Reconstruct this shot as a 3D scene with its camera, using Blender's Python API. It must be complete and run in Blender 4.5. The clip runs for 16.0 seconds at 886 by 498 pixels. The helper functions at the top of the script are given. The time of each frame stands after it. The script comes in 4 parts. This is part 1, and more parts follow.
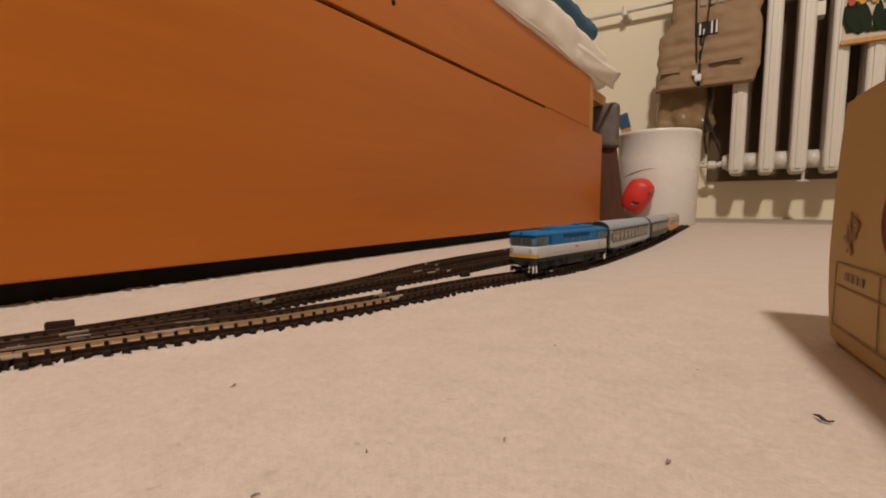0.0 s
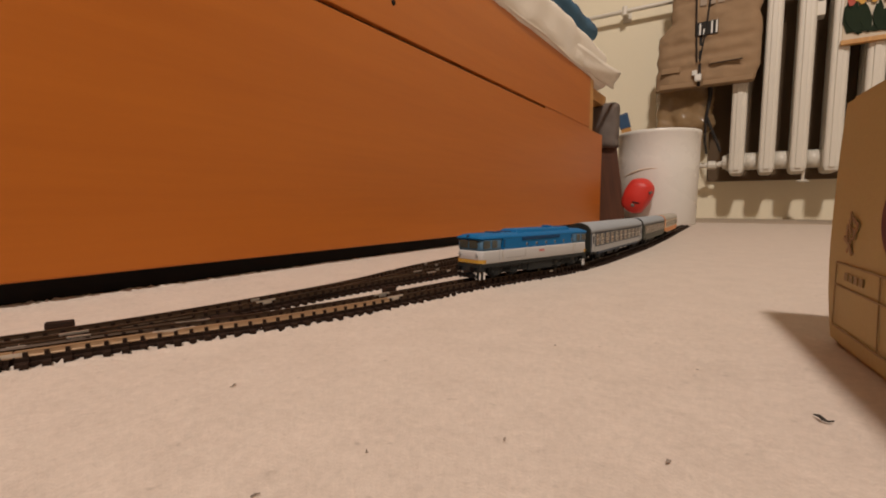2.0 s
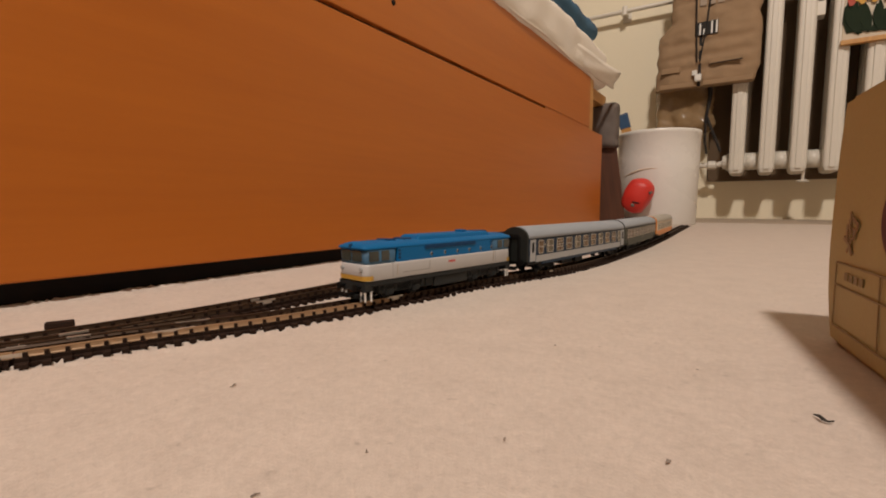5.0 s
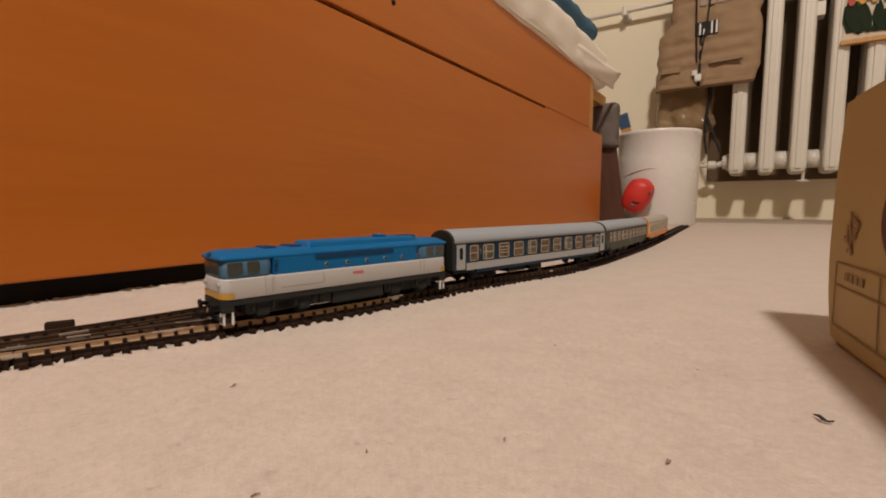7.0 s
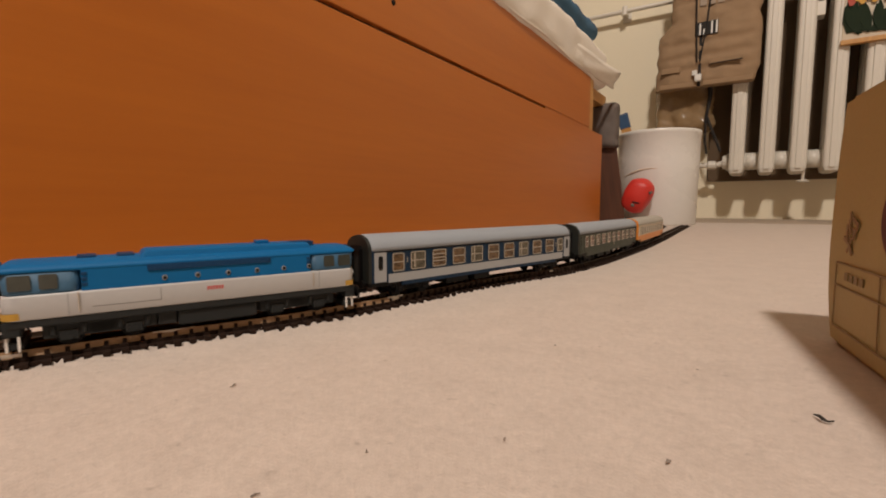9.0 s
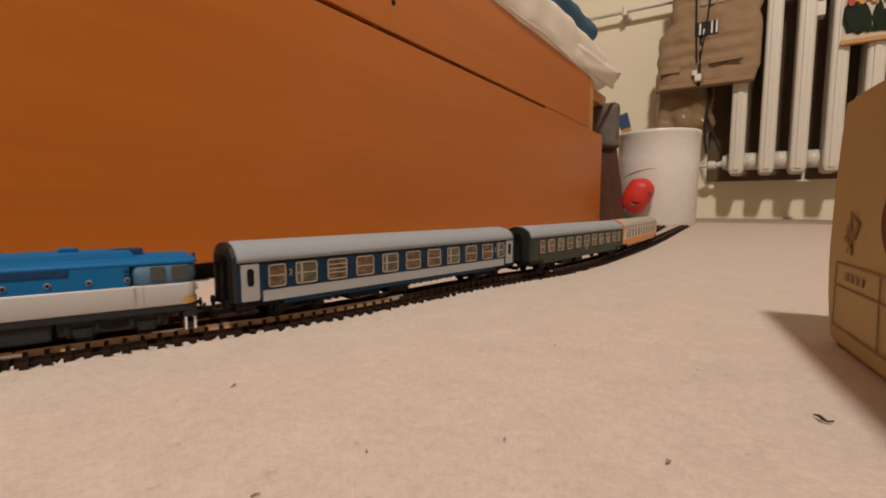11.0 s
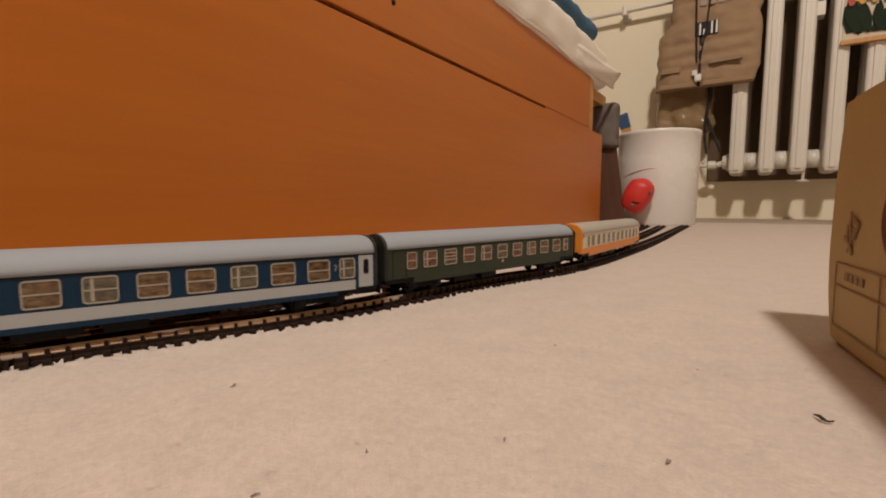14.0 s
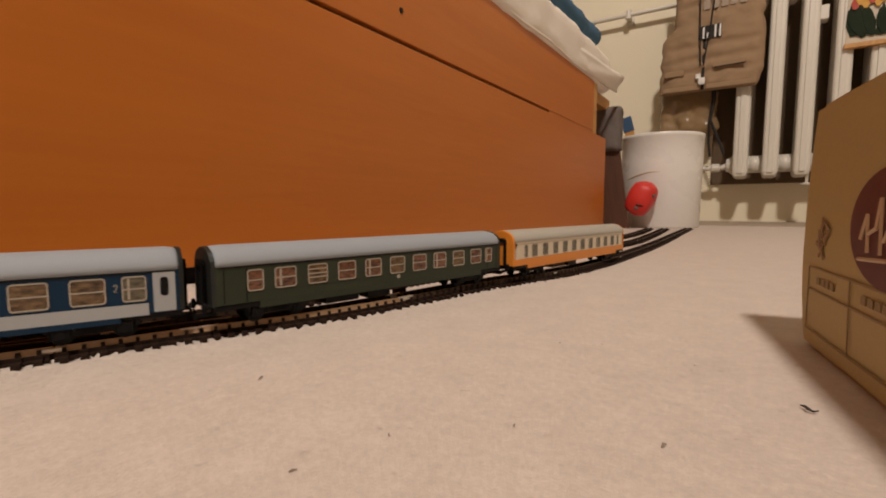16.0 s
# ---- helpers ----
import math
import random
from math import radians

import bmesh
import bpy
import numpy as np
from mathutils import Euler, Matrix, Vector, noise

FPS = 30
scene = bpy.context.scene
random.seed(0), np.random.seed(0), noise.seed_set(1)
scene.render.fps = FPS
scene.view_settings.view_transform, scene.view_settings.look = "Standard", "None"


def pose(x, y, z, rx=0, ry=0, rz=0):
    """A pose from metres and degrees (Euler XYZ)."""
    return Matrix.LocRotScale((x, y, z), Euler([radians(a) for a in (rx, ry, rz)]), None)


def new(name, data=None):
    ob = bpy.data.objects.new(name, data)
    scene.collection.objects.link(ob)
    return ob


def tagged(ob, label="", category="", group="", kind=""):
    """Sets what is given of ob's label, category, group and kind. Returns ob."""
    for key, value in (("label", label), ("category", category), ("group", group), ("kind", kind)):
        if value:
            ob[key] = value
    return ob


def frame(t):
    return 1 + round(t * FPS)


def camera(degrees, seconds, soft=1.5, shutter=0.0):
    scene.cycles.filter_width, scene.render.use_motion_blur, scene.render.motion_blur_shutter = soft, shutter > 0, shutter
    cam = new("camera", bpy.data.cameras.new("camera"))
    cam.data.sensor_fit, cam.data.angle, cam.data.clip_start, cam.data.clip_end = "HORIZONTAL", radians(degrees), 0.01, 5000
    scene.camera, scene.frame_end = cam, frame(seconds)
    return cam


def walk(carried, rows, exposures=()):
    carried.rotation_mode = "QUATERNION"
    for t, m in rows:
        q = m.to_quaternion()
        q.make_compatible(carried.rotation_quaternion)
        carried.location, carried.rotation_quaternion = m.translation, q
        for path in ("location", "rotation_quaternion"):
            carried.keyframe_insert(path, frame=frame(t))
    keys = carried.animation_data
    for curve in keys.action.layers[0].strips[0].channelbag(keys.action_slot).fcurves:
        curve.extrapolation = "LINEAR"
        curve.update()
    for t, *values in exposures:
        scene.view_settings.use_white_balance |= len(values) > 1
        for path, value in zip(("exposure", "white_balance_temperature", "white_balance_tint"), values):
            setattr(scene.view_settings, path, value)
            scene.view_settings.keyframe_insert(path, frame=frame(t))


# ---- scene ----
# The camera lies on the carpet, 6 cm up, and is nudged backwards at the very end.
cam = camera(87.55, 16.0, soft=1.9, shutter=0.5)


def cam_pose(x, y, z, yaw, down, roll):
    return pose(x, y, z, 90 - down, 0, yaw) @ pose(0, 0, 0, 0, 0, roll)


REST = cam_pose(0, 0, 0.0589, 33.563, 5.3765, -0.036)
walk(cam, [
    (0.0, REST), (14.6, REST), (15.2, REST),
    (15.5, cam_pose(0.0006, -0.0012, 0.0589, 33.60, 5.350, -0.03)),
    (15.8, cam_pose(0.0022, -0.0072, 0.0595, 33.83, 5.20, 0.01)),
    (16.0, cam_pose(0.0035, -0.01125, 0.0600, 33.981, 5.104, 0.038)),
], exposures=[(0.0, 0.0), (15.3, 0.0), (16.0, -0.02)])

# ---- world and lamp: a warm ceiling lamp behind the camera, night outside ----
world = bpy.data.worlds.new("world")
scene.world = world
world.use_nodes = True
world.node_tree.nodes["Background"].inputs[0].default_value = (0.9, 0.6, 0.35, 1)
world.node_tree.nodes["Background"].inputs[1].default_value = 0.003

lamp = bpy.data.lights.new("ceiling_light", "SPOT")
lamp.spot_size, lamp.spot_blend = radians(176), 0.12
lamp.energy, lamp.color, lamp.shadow_soft_size = 402, (1.0, 0.879, 0.780), 0.14
new("ceiling_light", lamp).location = (0.74, -1.40, 3.20)


# ---- materials ----
def nodes_of(name):
    m = bpy.data.materials.new(name)
    m.use_nodes = True
    return m, m.node_tree.nodes, m.node_tree.links, m.node_tree.nodes["Principled BSDF"]


def rgb(c):
    return (c[0], c[1], c[2], 1)


def mat(name, c, rough=0.5, metal=0.0, vary=0.12, scale=60.0, bump=0.0, bump_scale=400.0, coat=0.0, trans=0.0):
    """A surface with two scales of variation in colour and roughness, and fine relief."""
    m, n, l, b = nodes_of(name)
    co = n.new("ShaderNodeTexCoord")
    big = n.new("ShaderNodeTexNoise")
    big.inputs["Scale"].default_value, big.inputs["Detail"].default_value = scale, 4
    fine = n.new("ShaderNodeTexNoise")
    fine.inputs["Scale"].default_value, fine.inputs["Detail"].default_value = bump_scale, 3
    l.new(co.outputs["Object"], big.inputs["Vector"]), l.new(co.outputs["Object"], fine.inputs["Vector"])
    mix = n.new("ShaderNodeMix")
    mix.data_type = "RGBA"
    mix.inputs["A"].default_value = rgb([v * (1 - vary) for v in c])
    mix.inputs["B"].default_value = rgb([min(1, v * (1 + vary)) for v in c])
    add = n.new("ShaderNodeMath")
    add.operation = "MULTIPLY_ADD"
    add.inputs[1].default_value, add.inputs[2].default_value = 0.5, 0.0
    l.new(big.outputs["Fac"], add.inputs[0])
    add2 = n.new("ShaderNodeMath")
    add2.operation = "MULTIPLY_ADD"
    add2.inputs[1].default_value = 0.5
    l.new(fine.outputs["Fac"], add2.inputs[0]), l.new(add.outputs[0], add2.inputs[2])
    l.new(add2.outputs[0], mix.inputs["Factor"])
    l.new(mix.outputs["Result"], b.inputs["Base Color"])
    mr = n.new("ShaderNodeMapRange")
    mr.inputs["To Min"].default_value, mr.inputs["To Max"].default_value = max(0.03, rough - 0.08), min(1, rough + 0.08)
    l.new(big.outputs["Fac"], mr.inputs["Value"]), l.new(mr.outputs["Result"], b.inputs["Roughness"])
    b.inputs["Metallic"].default_value = metal
    b.inputs["Coat Weight"].default_value = coat
    b.inputs["Transmission Weight"].default_value = trans
    if bump:
        bp = n.new("ShaderNodeBump")
        bp.inputs["Strength"].default_value, bp.inputs["Distance"].default_value = bump, 0.001
        l.new(fine.outputs["Fac"], bp.inputs["Height"]), l.new(bp.outputs["Normal"], b.inputs["Normal"])
    return m


def wood_mat(name, dark, light, rough, stretch=(60, 1.6, 26), coat=0.15):
    """Veneer with its grain along y."""
    m, n, l, b = nodes_of(name)
    co, mp = n.new("ShaderNodeTexCoord"), n.new("ShaderNodeMapping")
    mp.inputs["Scale"].default_value = stretch
    l.new(co.outputs["Object"], mp.inputs["Vector"])
    g1, g2 = n.new("ShaderNodeTexNoise"), n.new("ShaderNodeTexNoise")
    g1.inputs["Scale"].default_value, g1.inputs["Detail"].default_value, g1.inputs["Distortion"].default_value = 1.0, 8, 0.6
    g2.inputs["Scale"].default_value, g2.inputs["Detail"].default_value = 6.0, 6
    l.new(mp.outputs[0], g1.inputs["Vector"]), l.new(mp.outputs[0], g2.inputs["Vector"])
    mx = n.new("ShaderNodeMath")
    mx.operation = "MULTIPLY_ADD"
    mx.inputs[1].default_value = 0.35
    l.new(g2.outputs["Fac"], mx.inputs[0])
    half = n.new("ShaderNodeMath")
    half.operation = "MULTIPLY"
    half.inputs[1].default_value = 0.65
    l.new(g1.outputs["Fac"], half.inputs[0]), l.new(half.outputs[0], mx.inputs[2])
    ramp = n.new("ShaderNodeValToRGB")
    ramp.color_ramp.elements[0].position, ramp.color_ramp.elements[0].color = 0.36, rgb(dark)
    ramp.color_ramp.elements[1].position, ramp.color_ramp.elements[1].color = 0.62, rgb(light)
    l.new(mx.outputs[0], ramp.inputs["Fac"]), l.new(ramp.outputs["Color"], b.inputs["Base Color"])
    bp = n.new("ShaderNodeBump")
    bp.inputs["Strength"].default_value, bp.inputs["Distance"].default_value = 0.08, 0.0005
    l.new(g2.outputs["Fac"], bp.inputs["Height"]), l.new(bp.outputs["Normal"], b.inputs["Normal"])
    b.inputs["Roughness"].default_value, b.inputs["Coat Weight"].default_value = rough, coat
    b.inputs["Coat Roughness"].default_value = 0.3
    return m


def carpet_mat():
    """Short beige pile with fibre noise, paler and darker patches, and dark specks."""
    m, n, l, b = nodes_of("carpet_pile")
    co = n.new("ShaderNodeTexCoord")

    def tex(scale, detail, rough=0.6):
        t = n.new("ShaderNodeTexNoise")
        t.inputs["Scale"].default_value, t.inputs["Detail"].default_value, t.inputs["Roughness"].default_value = scale, detail, rough
        l.new(co.outputs["Object"], t.inputs["Vector"])
        return t
    fibre, tuft, patch, speck = tex(1300, 3), tex(330, 5, 0.75), tex(45, 5, 0.7), tex(170, 2)
    mix = n.new("ShaderNodeMix")
    mix.data_type = "RGBA"
    mix.inputs["A"].default_value, mix.inputs["B"].default_value = (0.28, 0.228, 0.19, 1), (0.85, 0.74, 0.655, 1)
    a = n.new("ShaderNodeMath")
    a.operation = "MULTIPLY_ADD"
    a.inputs[1].default_value = 0.26
    s = n.new("ShaderNodeMath")
    s.operation = "MULTIPLY_ADD"
    s.inputs[1].default_value = 0.50
    q = n.new("ShaderNodeMath")
    q.operation = "MULTIPLY"
    q.inputs[1].default_value = 0.36
    l.new(patch.outputs["Fac"], q.inputs[0])
    l.new(tuft.outputs["Fac"], s.inputs[0]), l.new(q.outputs[0], s.inputs[2])
    l.new(fibre.outputs["Fac"], a.inputs[0]), l.new(s.outputs[0], a.inputs[2])
    l.new(a.outputs[0], mix.inputs["Factor"])
    ramp = n.new("ShaderNodeValToRGB")
    ramp.color_ramp.elements[0].position, ramp.color_ramp.elements[0].color = 0.67, (0, 0, 0, 1)
    ramp.color_ramp.elements[1].position, ramp.color_ramp.elements[1].color = 0.80, (0.40, 0.40, 0.40, 1)
    l.new(speck.outputs["Fac"], ramp.inputs["Fac"])
    dark = n.new("ShaderNodeMix")
    dark.data_type = "RGBA"
    dark.inputs["B"].default_value = (0.16, 0.13, 0.11, 1)
    l.new(ramp.outputs["Color"], dark.inputs["Factor"]), l.new(mix.outputs["Result"], dark.inputs["A"])
    l.new(dark.outputs["Result"], b.inputs["Base Color"])
    bp = n.new("ShaderNodeBump")
    bp.inputs["Strength"].default_value, bp.inputs["Distance"].default_value = 0.45, 0.0008
    nap = n.new("ShaderNodeMath")
    nap.operation = "MULTIPLY_ADD"
    nap.inputs[1].default_value = 0.45
    l.new(fibre.outputs["Fac"], nap.inputs[0]), l.new(tuft.outputs["Fac"], nap.inputs[2])
    l.new(nap.outputs[0], bp.inputs["Height"]), l.new(bp.outputs["Normal"], b.inputs["Normal"])
    b.inputs["Roughness"].default_value = 0.95
    b.inputs["Sheen Weight"].default_value, b.inputs["Sheen Roughness"].default_value = 0.25, 0.5
    return m


def glazing(name, dark, light):
    """Model windows: a dim mottled interior under gloss."""
    m, n, l, b = nodes_of(name)
    co, mp, t = n.new("ShaderNodeTexCoord"), n.new("ShaderNodeMapping"), n.new("ShaderNodeTexNoise")
    mp.inputs["Scale"].default_value = (300, 40, 700)
    t.inputs["Scale"].default_value, t.inputs["Detail"].default_value = 1.0, 3
    r = n.new("ShaderNodeValToRGB")
    r.color_ramp.elements[0].position, r.color_ramp.elements[0].color = 0.28, rgb(dark)
    r.color_ramp.elements[1].position, r.color_ramp.elements[1].color = 0.78, rgb(light)
    l.new(co.outputs["Object"], mp.inputs["Vector"]), l.new(mp.outputs[0], t.inputs["Vector"])
    l.new(t.outputs["Fac"], r.inputs["Fac"]), l.new(r.outputs["Color"], b.inputs["Base Color"])
    b.inputs["Roughness"].default_value = 0.15
    return m


CARPET = carpet_mat()
BED_WOOD = wood_mat("cherry_veneer", (0.478, 0.133, 0.0105), (0.525, 0.151, 0.0125), 0.45, coat=0.02)
PALE_WOOD = wood_mat("pale_edge_wood", (0.48, 0.23, 0.06), (0.62, 0.33, 0.10), 0.5)
BROWN_WOOD = wood_mat("brown_board", (0.055, 0.018, 0.007), (0.11, 0.036, 0.013), 0.55, (30, 30, 2))
BLACK = mat("plinth_shade_black", (0.005, 0.0035, 0.003), 0.7)
WALL = mat("cream_wall_paint", (0.90, 0.82, 0.63), 0.85, vary=0.05, scale=3, bump=0.15, bump_scale=180)
# Unseen walls; their tan is kept dark to cut the bounced light.
DULL = mat("dull_tan_unseen_wall", (0.20, 0.155, 0.11), 0.85, vary=0.08, scale=3)
BORDER = mat("worn_brown_beige_pile", (0.44, 0.355, 0.275), 0.95, vary=0.15, scale=40, bump=0.4, bump_scale=500)
CEIL = mat("white_ceiling_paint", (0.70, 0.67, 0.62), 0.9, vary=0.04, scale=2, bump=0.1, bump_scale=150)
SHEET = mat("white_bed_linen", (0.84, 0.78, 0.69), 0.9, vary=0.06, scale=20, bump=0.3, bump_scale=900)
BLANKET = mat("blue_blanket", (0.05, 0.13, 0.22), 0.95, vary=0.35, scale=30, bump=0.8, bump_scale=500)
RADIATOR = mat("white_radiator_enamel", (0.74, 0.70, 0.62), 0.32, vary=0.05, scale=14, bump=0.1, bump_scale=160)
PIPE = mat("white_pipe_paint", (0.74, 0.69, 0.60), 0.4, vary=0.08, scale=20)
VEST = mat("brown_padded_cloth", (0.34, 0.225, 0.13), 0.88, vary=0.2, scale=25, bump=0.5, bump_scale=700)
BAG = mat("brown_plastic_film", (0.30, 0.20, 0.105), 0.22, vary=0.25, scale=25, bump=0.4, bump_scale=60)
CORD = mat("dark_cord", (0.02, 0.016, 0.014), 0.8)
TAGW = mat("white_plastic_toggle", (0.8, 0.78, 0.74), 0.4)
FADED = mat("faded_print", (0.40, 0.32, 0.25), 0.85, vary=0.25, scale=120)
BUCKET = mat("white_bucket_plastic", (0.80, 0.785, 0.745), 0.28, vary=0.05, scale=12, bump=0.1, bump_scale=90)
# Shade behind the radiator columns, put into a dark brown.
GAP_SHADE = mat("dark_brown_gap_shade", (0.125, 0.080, 0.044), 0.8, vary=0.2, scale=30)
STAIN = mat("brown_bucket_scuff", (0.66, 0.56, 0.44), 0.6, vary=0.2, scale=40)
RED = mat("red_plastic", (0.62, 0.035, 0.025), 0.45, vary=0.12, scale=40)
GREY = mat("grey_cloth", (0.15, 0.125, 0.11), 0.9, vary=0.25, scale=50, bump=0.5, bump_scale=600)
BLUE_CARD = mat("blue_card", (0.03, 0.08, 0.17), 0.6, vary=0.25, scale=60)
CARTON = mat("tan_carton_board", (0.43, 0.325, 0.130), 0.62, vary=0.10, scale=18, bump=0.25, bump_scale=500)
INK = mat("brown_carton_print", (0.27, 0.185, 0.08), 0.65, vary=0.2, scale=80)
EMBLEM = mat("faded_emblem_print", (0.28, 0.175, 0.085), 0.65, vary=0.2, scale=80)
MAROON = mat("maroon_print", (0.10, 0.016, 0.012), 0.55, vary=0.2, scale=60)
CREAM_INK = mat("cream_print", (0.55, 0.40, 0.25), 0.6, vary=0.15, scale=60)
LEAF = mat("painted_leaf_green", (0.012, 0.024, 0.010), 0.95, vary=0.4, scale=60)
TULIP_RED = mat("painted_tulip_red", (0.45, 0.05, 0.02), 0.6, vary=0.25, scale=60)
TULIP_YELLOW = mat("painted_tulip_yellow", (0.62, 0.33, 0.04), 0.6, vary=0.2, scale=60)
LINT = mat("dark_lint", (0.035, 0.03, 0.026), 0.95)
SPECK = mat("grey_speck", (0.27, 0.225, 0.19), 0.95)
# the railway
SLEEPER = mat("dark_brown_sleeper_plastic", (0.023, 0.0115, 0.0070), 0.8, vary=0.3, scale=300)
RAIL = mat("tarnished_rail_metal", (0.060, 0.036, 0.022), 0.45, metal=0.30, vary=0.25, scale=150)
# Paler rail copy: the lamplight on the near rail's side is in its colour.
RAIL_LIT = mat("lit_tan_rail_metal", (0.38, 0.24, 0.135), 0.45, metal=0.25, vary=0.3, scale=110)
SILVER = mat("bright_nickel", (0.60, 0.55, 0.48), 0.35, metal=0.65, vary=0.1, scale=200)
LOCO_BLUE = mat("bright_blue_paint", (0.004, 0.125, 0.33), 0.55, vary=0.07, scale=200)
DEEP_BLUE = mat("dark_blue_grille_paint", (0.010, 0.050, 0.13), 0.5, vary=0.1, scale=300)
LOCO_WHITE = mat("grey_white_paint", (0.52, 0.525, 0.53), 0.4, vary=0.05, scale=200)
YELLOW = mat("yellow_stripe_paint", (0.50, 0.29, 0.045), 0.45, vary=0.08, scale=300)
UNDER = mat("dark_grey_underframe", (0.024, 0.026, 0.026), 0.6, vary=0.2, scale=300, bump=0.2, bump_scale=2500)
DARK = mat("black_plastic", (0.004, 0.0035, 0.0035), 0.6, vary=0.2, scale=300)
CAB_GREY = mat("blue_grey_cab_paint", (0.040, 0.115, 0.200), 0.55, vary=0.2, scale=300)
CABGLASS = mat("smoky_cab_glazing", (0.055, 0.06, 0.05), 0.1, vary=0.3, scale=400)
COACH_BLUE = mat("petrol_blue_paint", (0.006, 0.026, 0.058), 0.42, vary=0.08, scale=200)
COACH_GREEN = mat("dark_green_paint", (0.034, 0.042, 0.026), 0.45, vary=0.1, scale=200)
COACH_ORANGE = mat("orange_paint", (0.66, 0.225, 0.025), 0.42, vary=0.06, scale=200)
END_BLACK = mat("black_end_wall", (0.010, 0.012, 0.010), 0.55, vary=0.2, scale=200)
COACH_BEIGE = mat("beige_paint", (0.62, 0.53, 0.40), 0.45, vary=0.05, scale=200)
ROOF_GREY = mat("pale_grey_roof", (0.31, 0.34, 0.375), 0.75, vary=0.06, scale=150, bump=0.1, bump_scale=1500)
ROOF_TAN = mat("tan_grey_roof", (0.40, 0.375, 0.325), 0.5, vary=0.06, scale=150)
SEAM = mat("grey_panel_joint", (0.24, 0.24, 0.235), 0.5)
WAIST = mat("pale_grey_waist_band", (0.36, 0.37, 0.375), 0.45, vary=0.05, scale=200)
SEAT_LIT = glazing("amber_window_glazing", (0.035, 0.020, 0.010), (0.24, 0.145, 0.068))
SEAT_RED = glazing("reddish_window_glazing", (0.030, 0.016, 0.010), (0.27, 0.115, 0.065))
SMOKE = glazing("grey_green_window_glazing", (0.05, 0.042, 0.026), (0.17, 0.145, 0.095))
FRAME = mat("pale_window_frame", (0.36, 0.315, 0.25), 0.4, vary=0.06, scale=300)
SIGNRED = mat("red_lettering", (0.55, 0.06, 0.05), 0.5)

for m in (BLACK, DARK, UNDER, SLEEPER, LOCO_BLUE, DEEP_BLUE, COACH_BLUE, COACH_GREEN, RAIL):
    m.node_tree.nodes["Principled BSDF"].inputs["Specular IOR Level"].default_value = 0.2


# ---- mesh helpers ----
def part(name, bm, material, parent=None, label="", smooth=False):
    me = bpy.data.meshes.new(name)
    bm.normal_update()
    bm.to_mesh(me)
    bm.free()
    me.materials.append(material)
    if smooth:
        for p in me.polygons:
            p.use_smooth = True
    ob = new(name, me)
    ob.parent = parent
    if label:
        ob["label"] = label
    return ob


def base(name, m=None, **tags):
    ob = new(name)
    ob.empty_display_size = 0.02
    if m is not None:
        ob.matrix_basis = m
    return tagged(ob, **tags)


def add_box(bm, lo, hi, bevel=0.0, turn=None):
    vs = [bm.verts.new((x, y, z)) for x in (lo[0], hi[0]) for y in (lo[1], hi[1]) for z in (lo[2], hi[2])]
    fs = [bm.faces.new([vs[i] for i in q]) for q in ((0, 1, 3, 2), (4, 6, 7, 5), (0, 4, 5, 1), (2, 3, 7, 6), (0, 2, 6, 4), (1, 5, 7, 3))]
    if turn is not None:
        for v in vs:
            v.co = turn @ v.co
    if bevel:
        es = list({e for f in fs for e in f.edges})
        bmesh.ops.bevel(bm, geom=es, offset=bevel, segments=2, affect="EDGES", profile=0.6)
    return bm


def box(lo, hi, bevel=0.0, turn=None):
    return add_box(bmesh.new(), lo, hi, bevel, turn)


def add_tube(bm, path, radius, sides=8, caps=True):
    """A round bar along a list of points; radius may be a list."""
    pts = [Vector(p) for p in path]
    rs = radius if isinstance(radius, (list, tuple)) else [radius] * len(pts)
    rings = []
    for i, p in enumerate(pts):
        d = (pts[min(i + 1, len(pts) - 1)] - pts[max(i - 1, 0)]).normalized()
        up = Vector((0, 0, 1)) if abs(d.z) < 0.9 else Vector((1, 0, 0))
        u = d.cross(up).normalized()
        w = u.cross(d)
        rings.append([bm.verts.new(p + (u * math.cos(a) + w * math.sin(a)) * rs[i])
                      for a in (2 * math.pi * k / sides for k in range(sides))])
    for a, b in zip(rings, rings[1:]):
        for k in range(sides):
            bm.faces.new((a[k], a[(k + 1) % sides], b[(k + 1) % sides], b[k]))
    if caps:
        bm.faces.new(list(reversed(rings[0]))), bm.faces.new(rings[-1])
    return bm


def tube(path, radius, sides=8, caps=True):
    return add_tube(bmesh.new(), path, radius, sides, caps)


def rounded(hx, hy, r, n=5):
    """Outline of a rounded rectangle, counter-clockwise."""
    r = min(r, hx * 0.99, hy * 0.99)
    out = []
    for cx, cy, a0 in ((hx - r, hy - r, 0), (-hx + r, hy - r, 90), (-hx + r, -hy + r, 180), (hx - r, -hy + r, 270)):
        for k in range(n + 1):
            a = radians(a0 + 90 * k / n)
            out.append((cx + r * math.cos(a), cy + r * math.sin(a)))
    return out


def slices(levels, n=5, caps=True):
    """A body of rounded-rectangle slices: (z, half length, half width, corner radius)."""
    bm = bmesh.new()
    rings = [[bm.verts.new((x, y, z)) for x, y in rounded(hx, hy, r, n)] for z, hx, hy, r in levels]
    for a, b in zip(rings, rings[1:]):
        for k in range(len(a)):
            j = (k + 1) % len(a)
            bm.faces.new((a[k], a[j], b[j], b[k]))
    if caps:
        bm.faces.new(list(reversed(rings[0]))), bm.faces.new(rings[-1])
    return bm


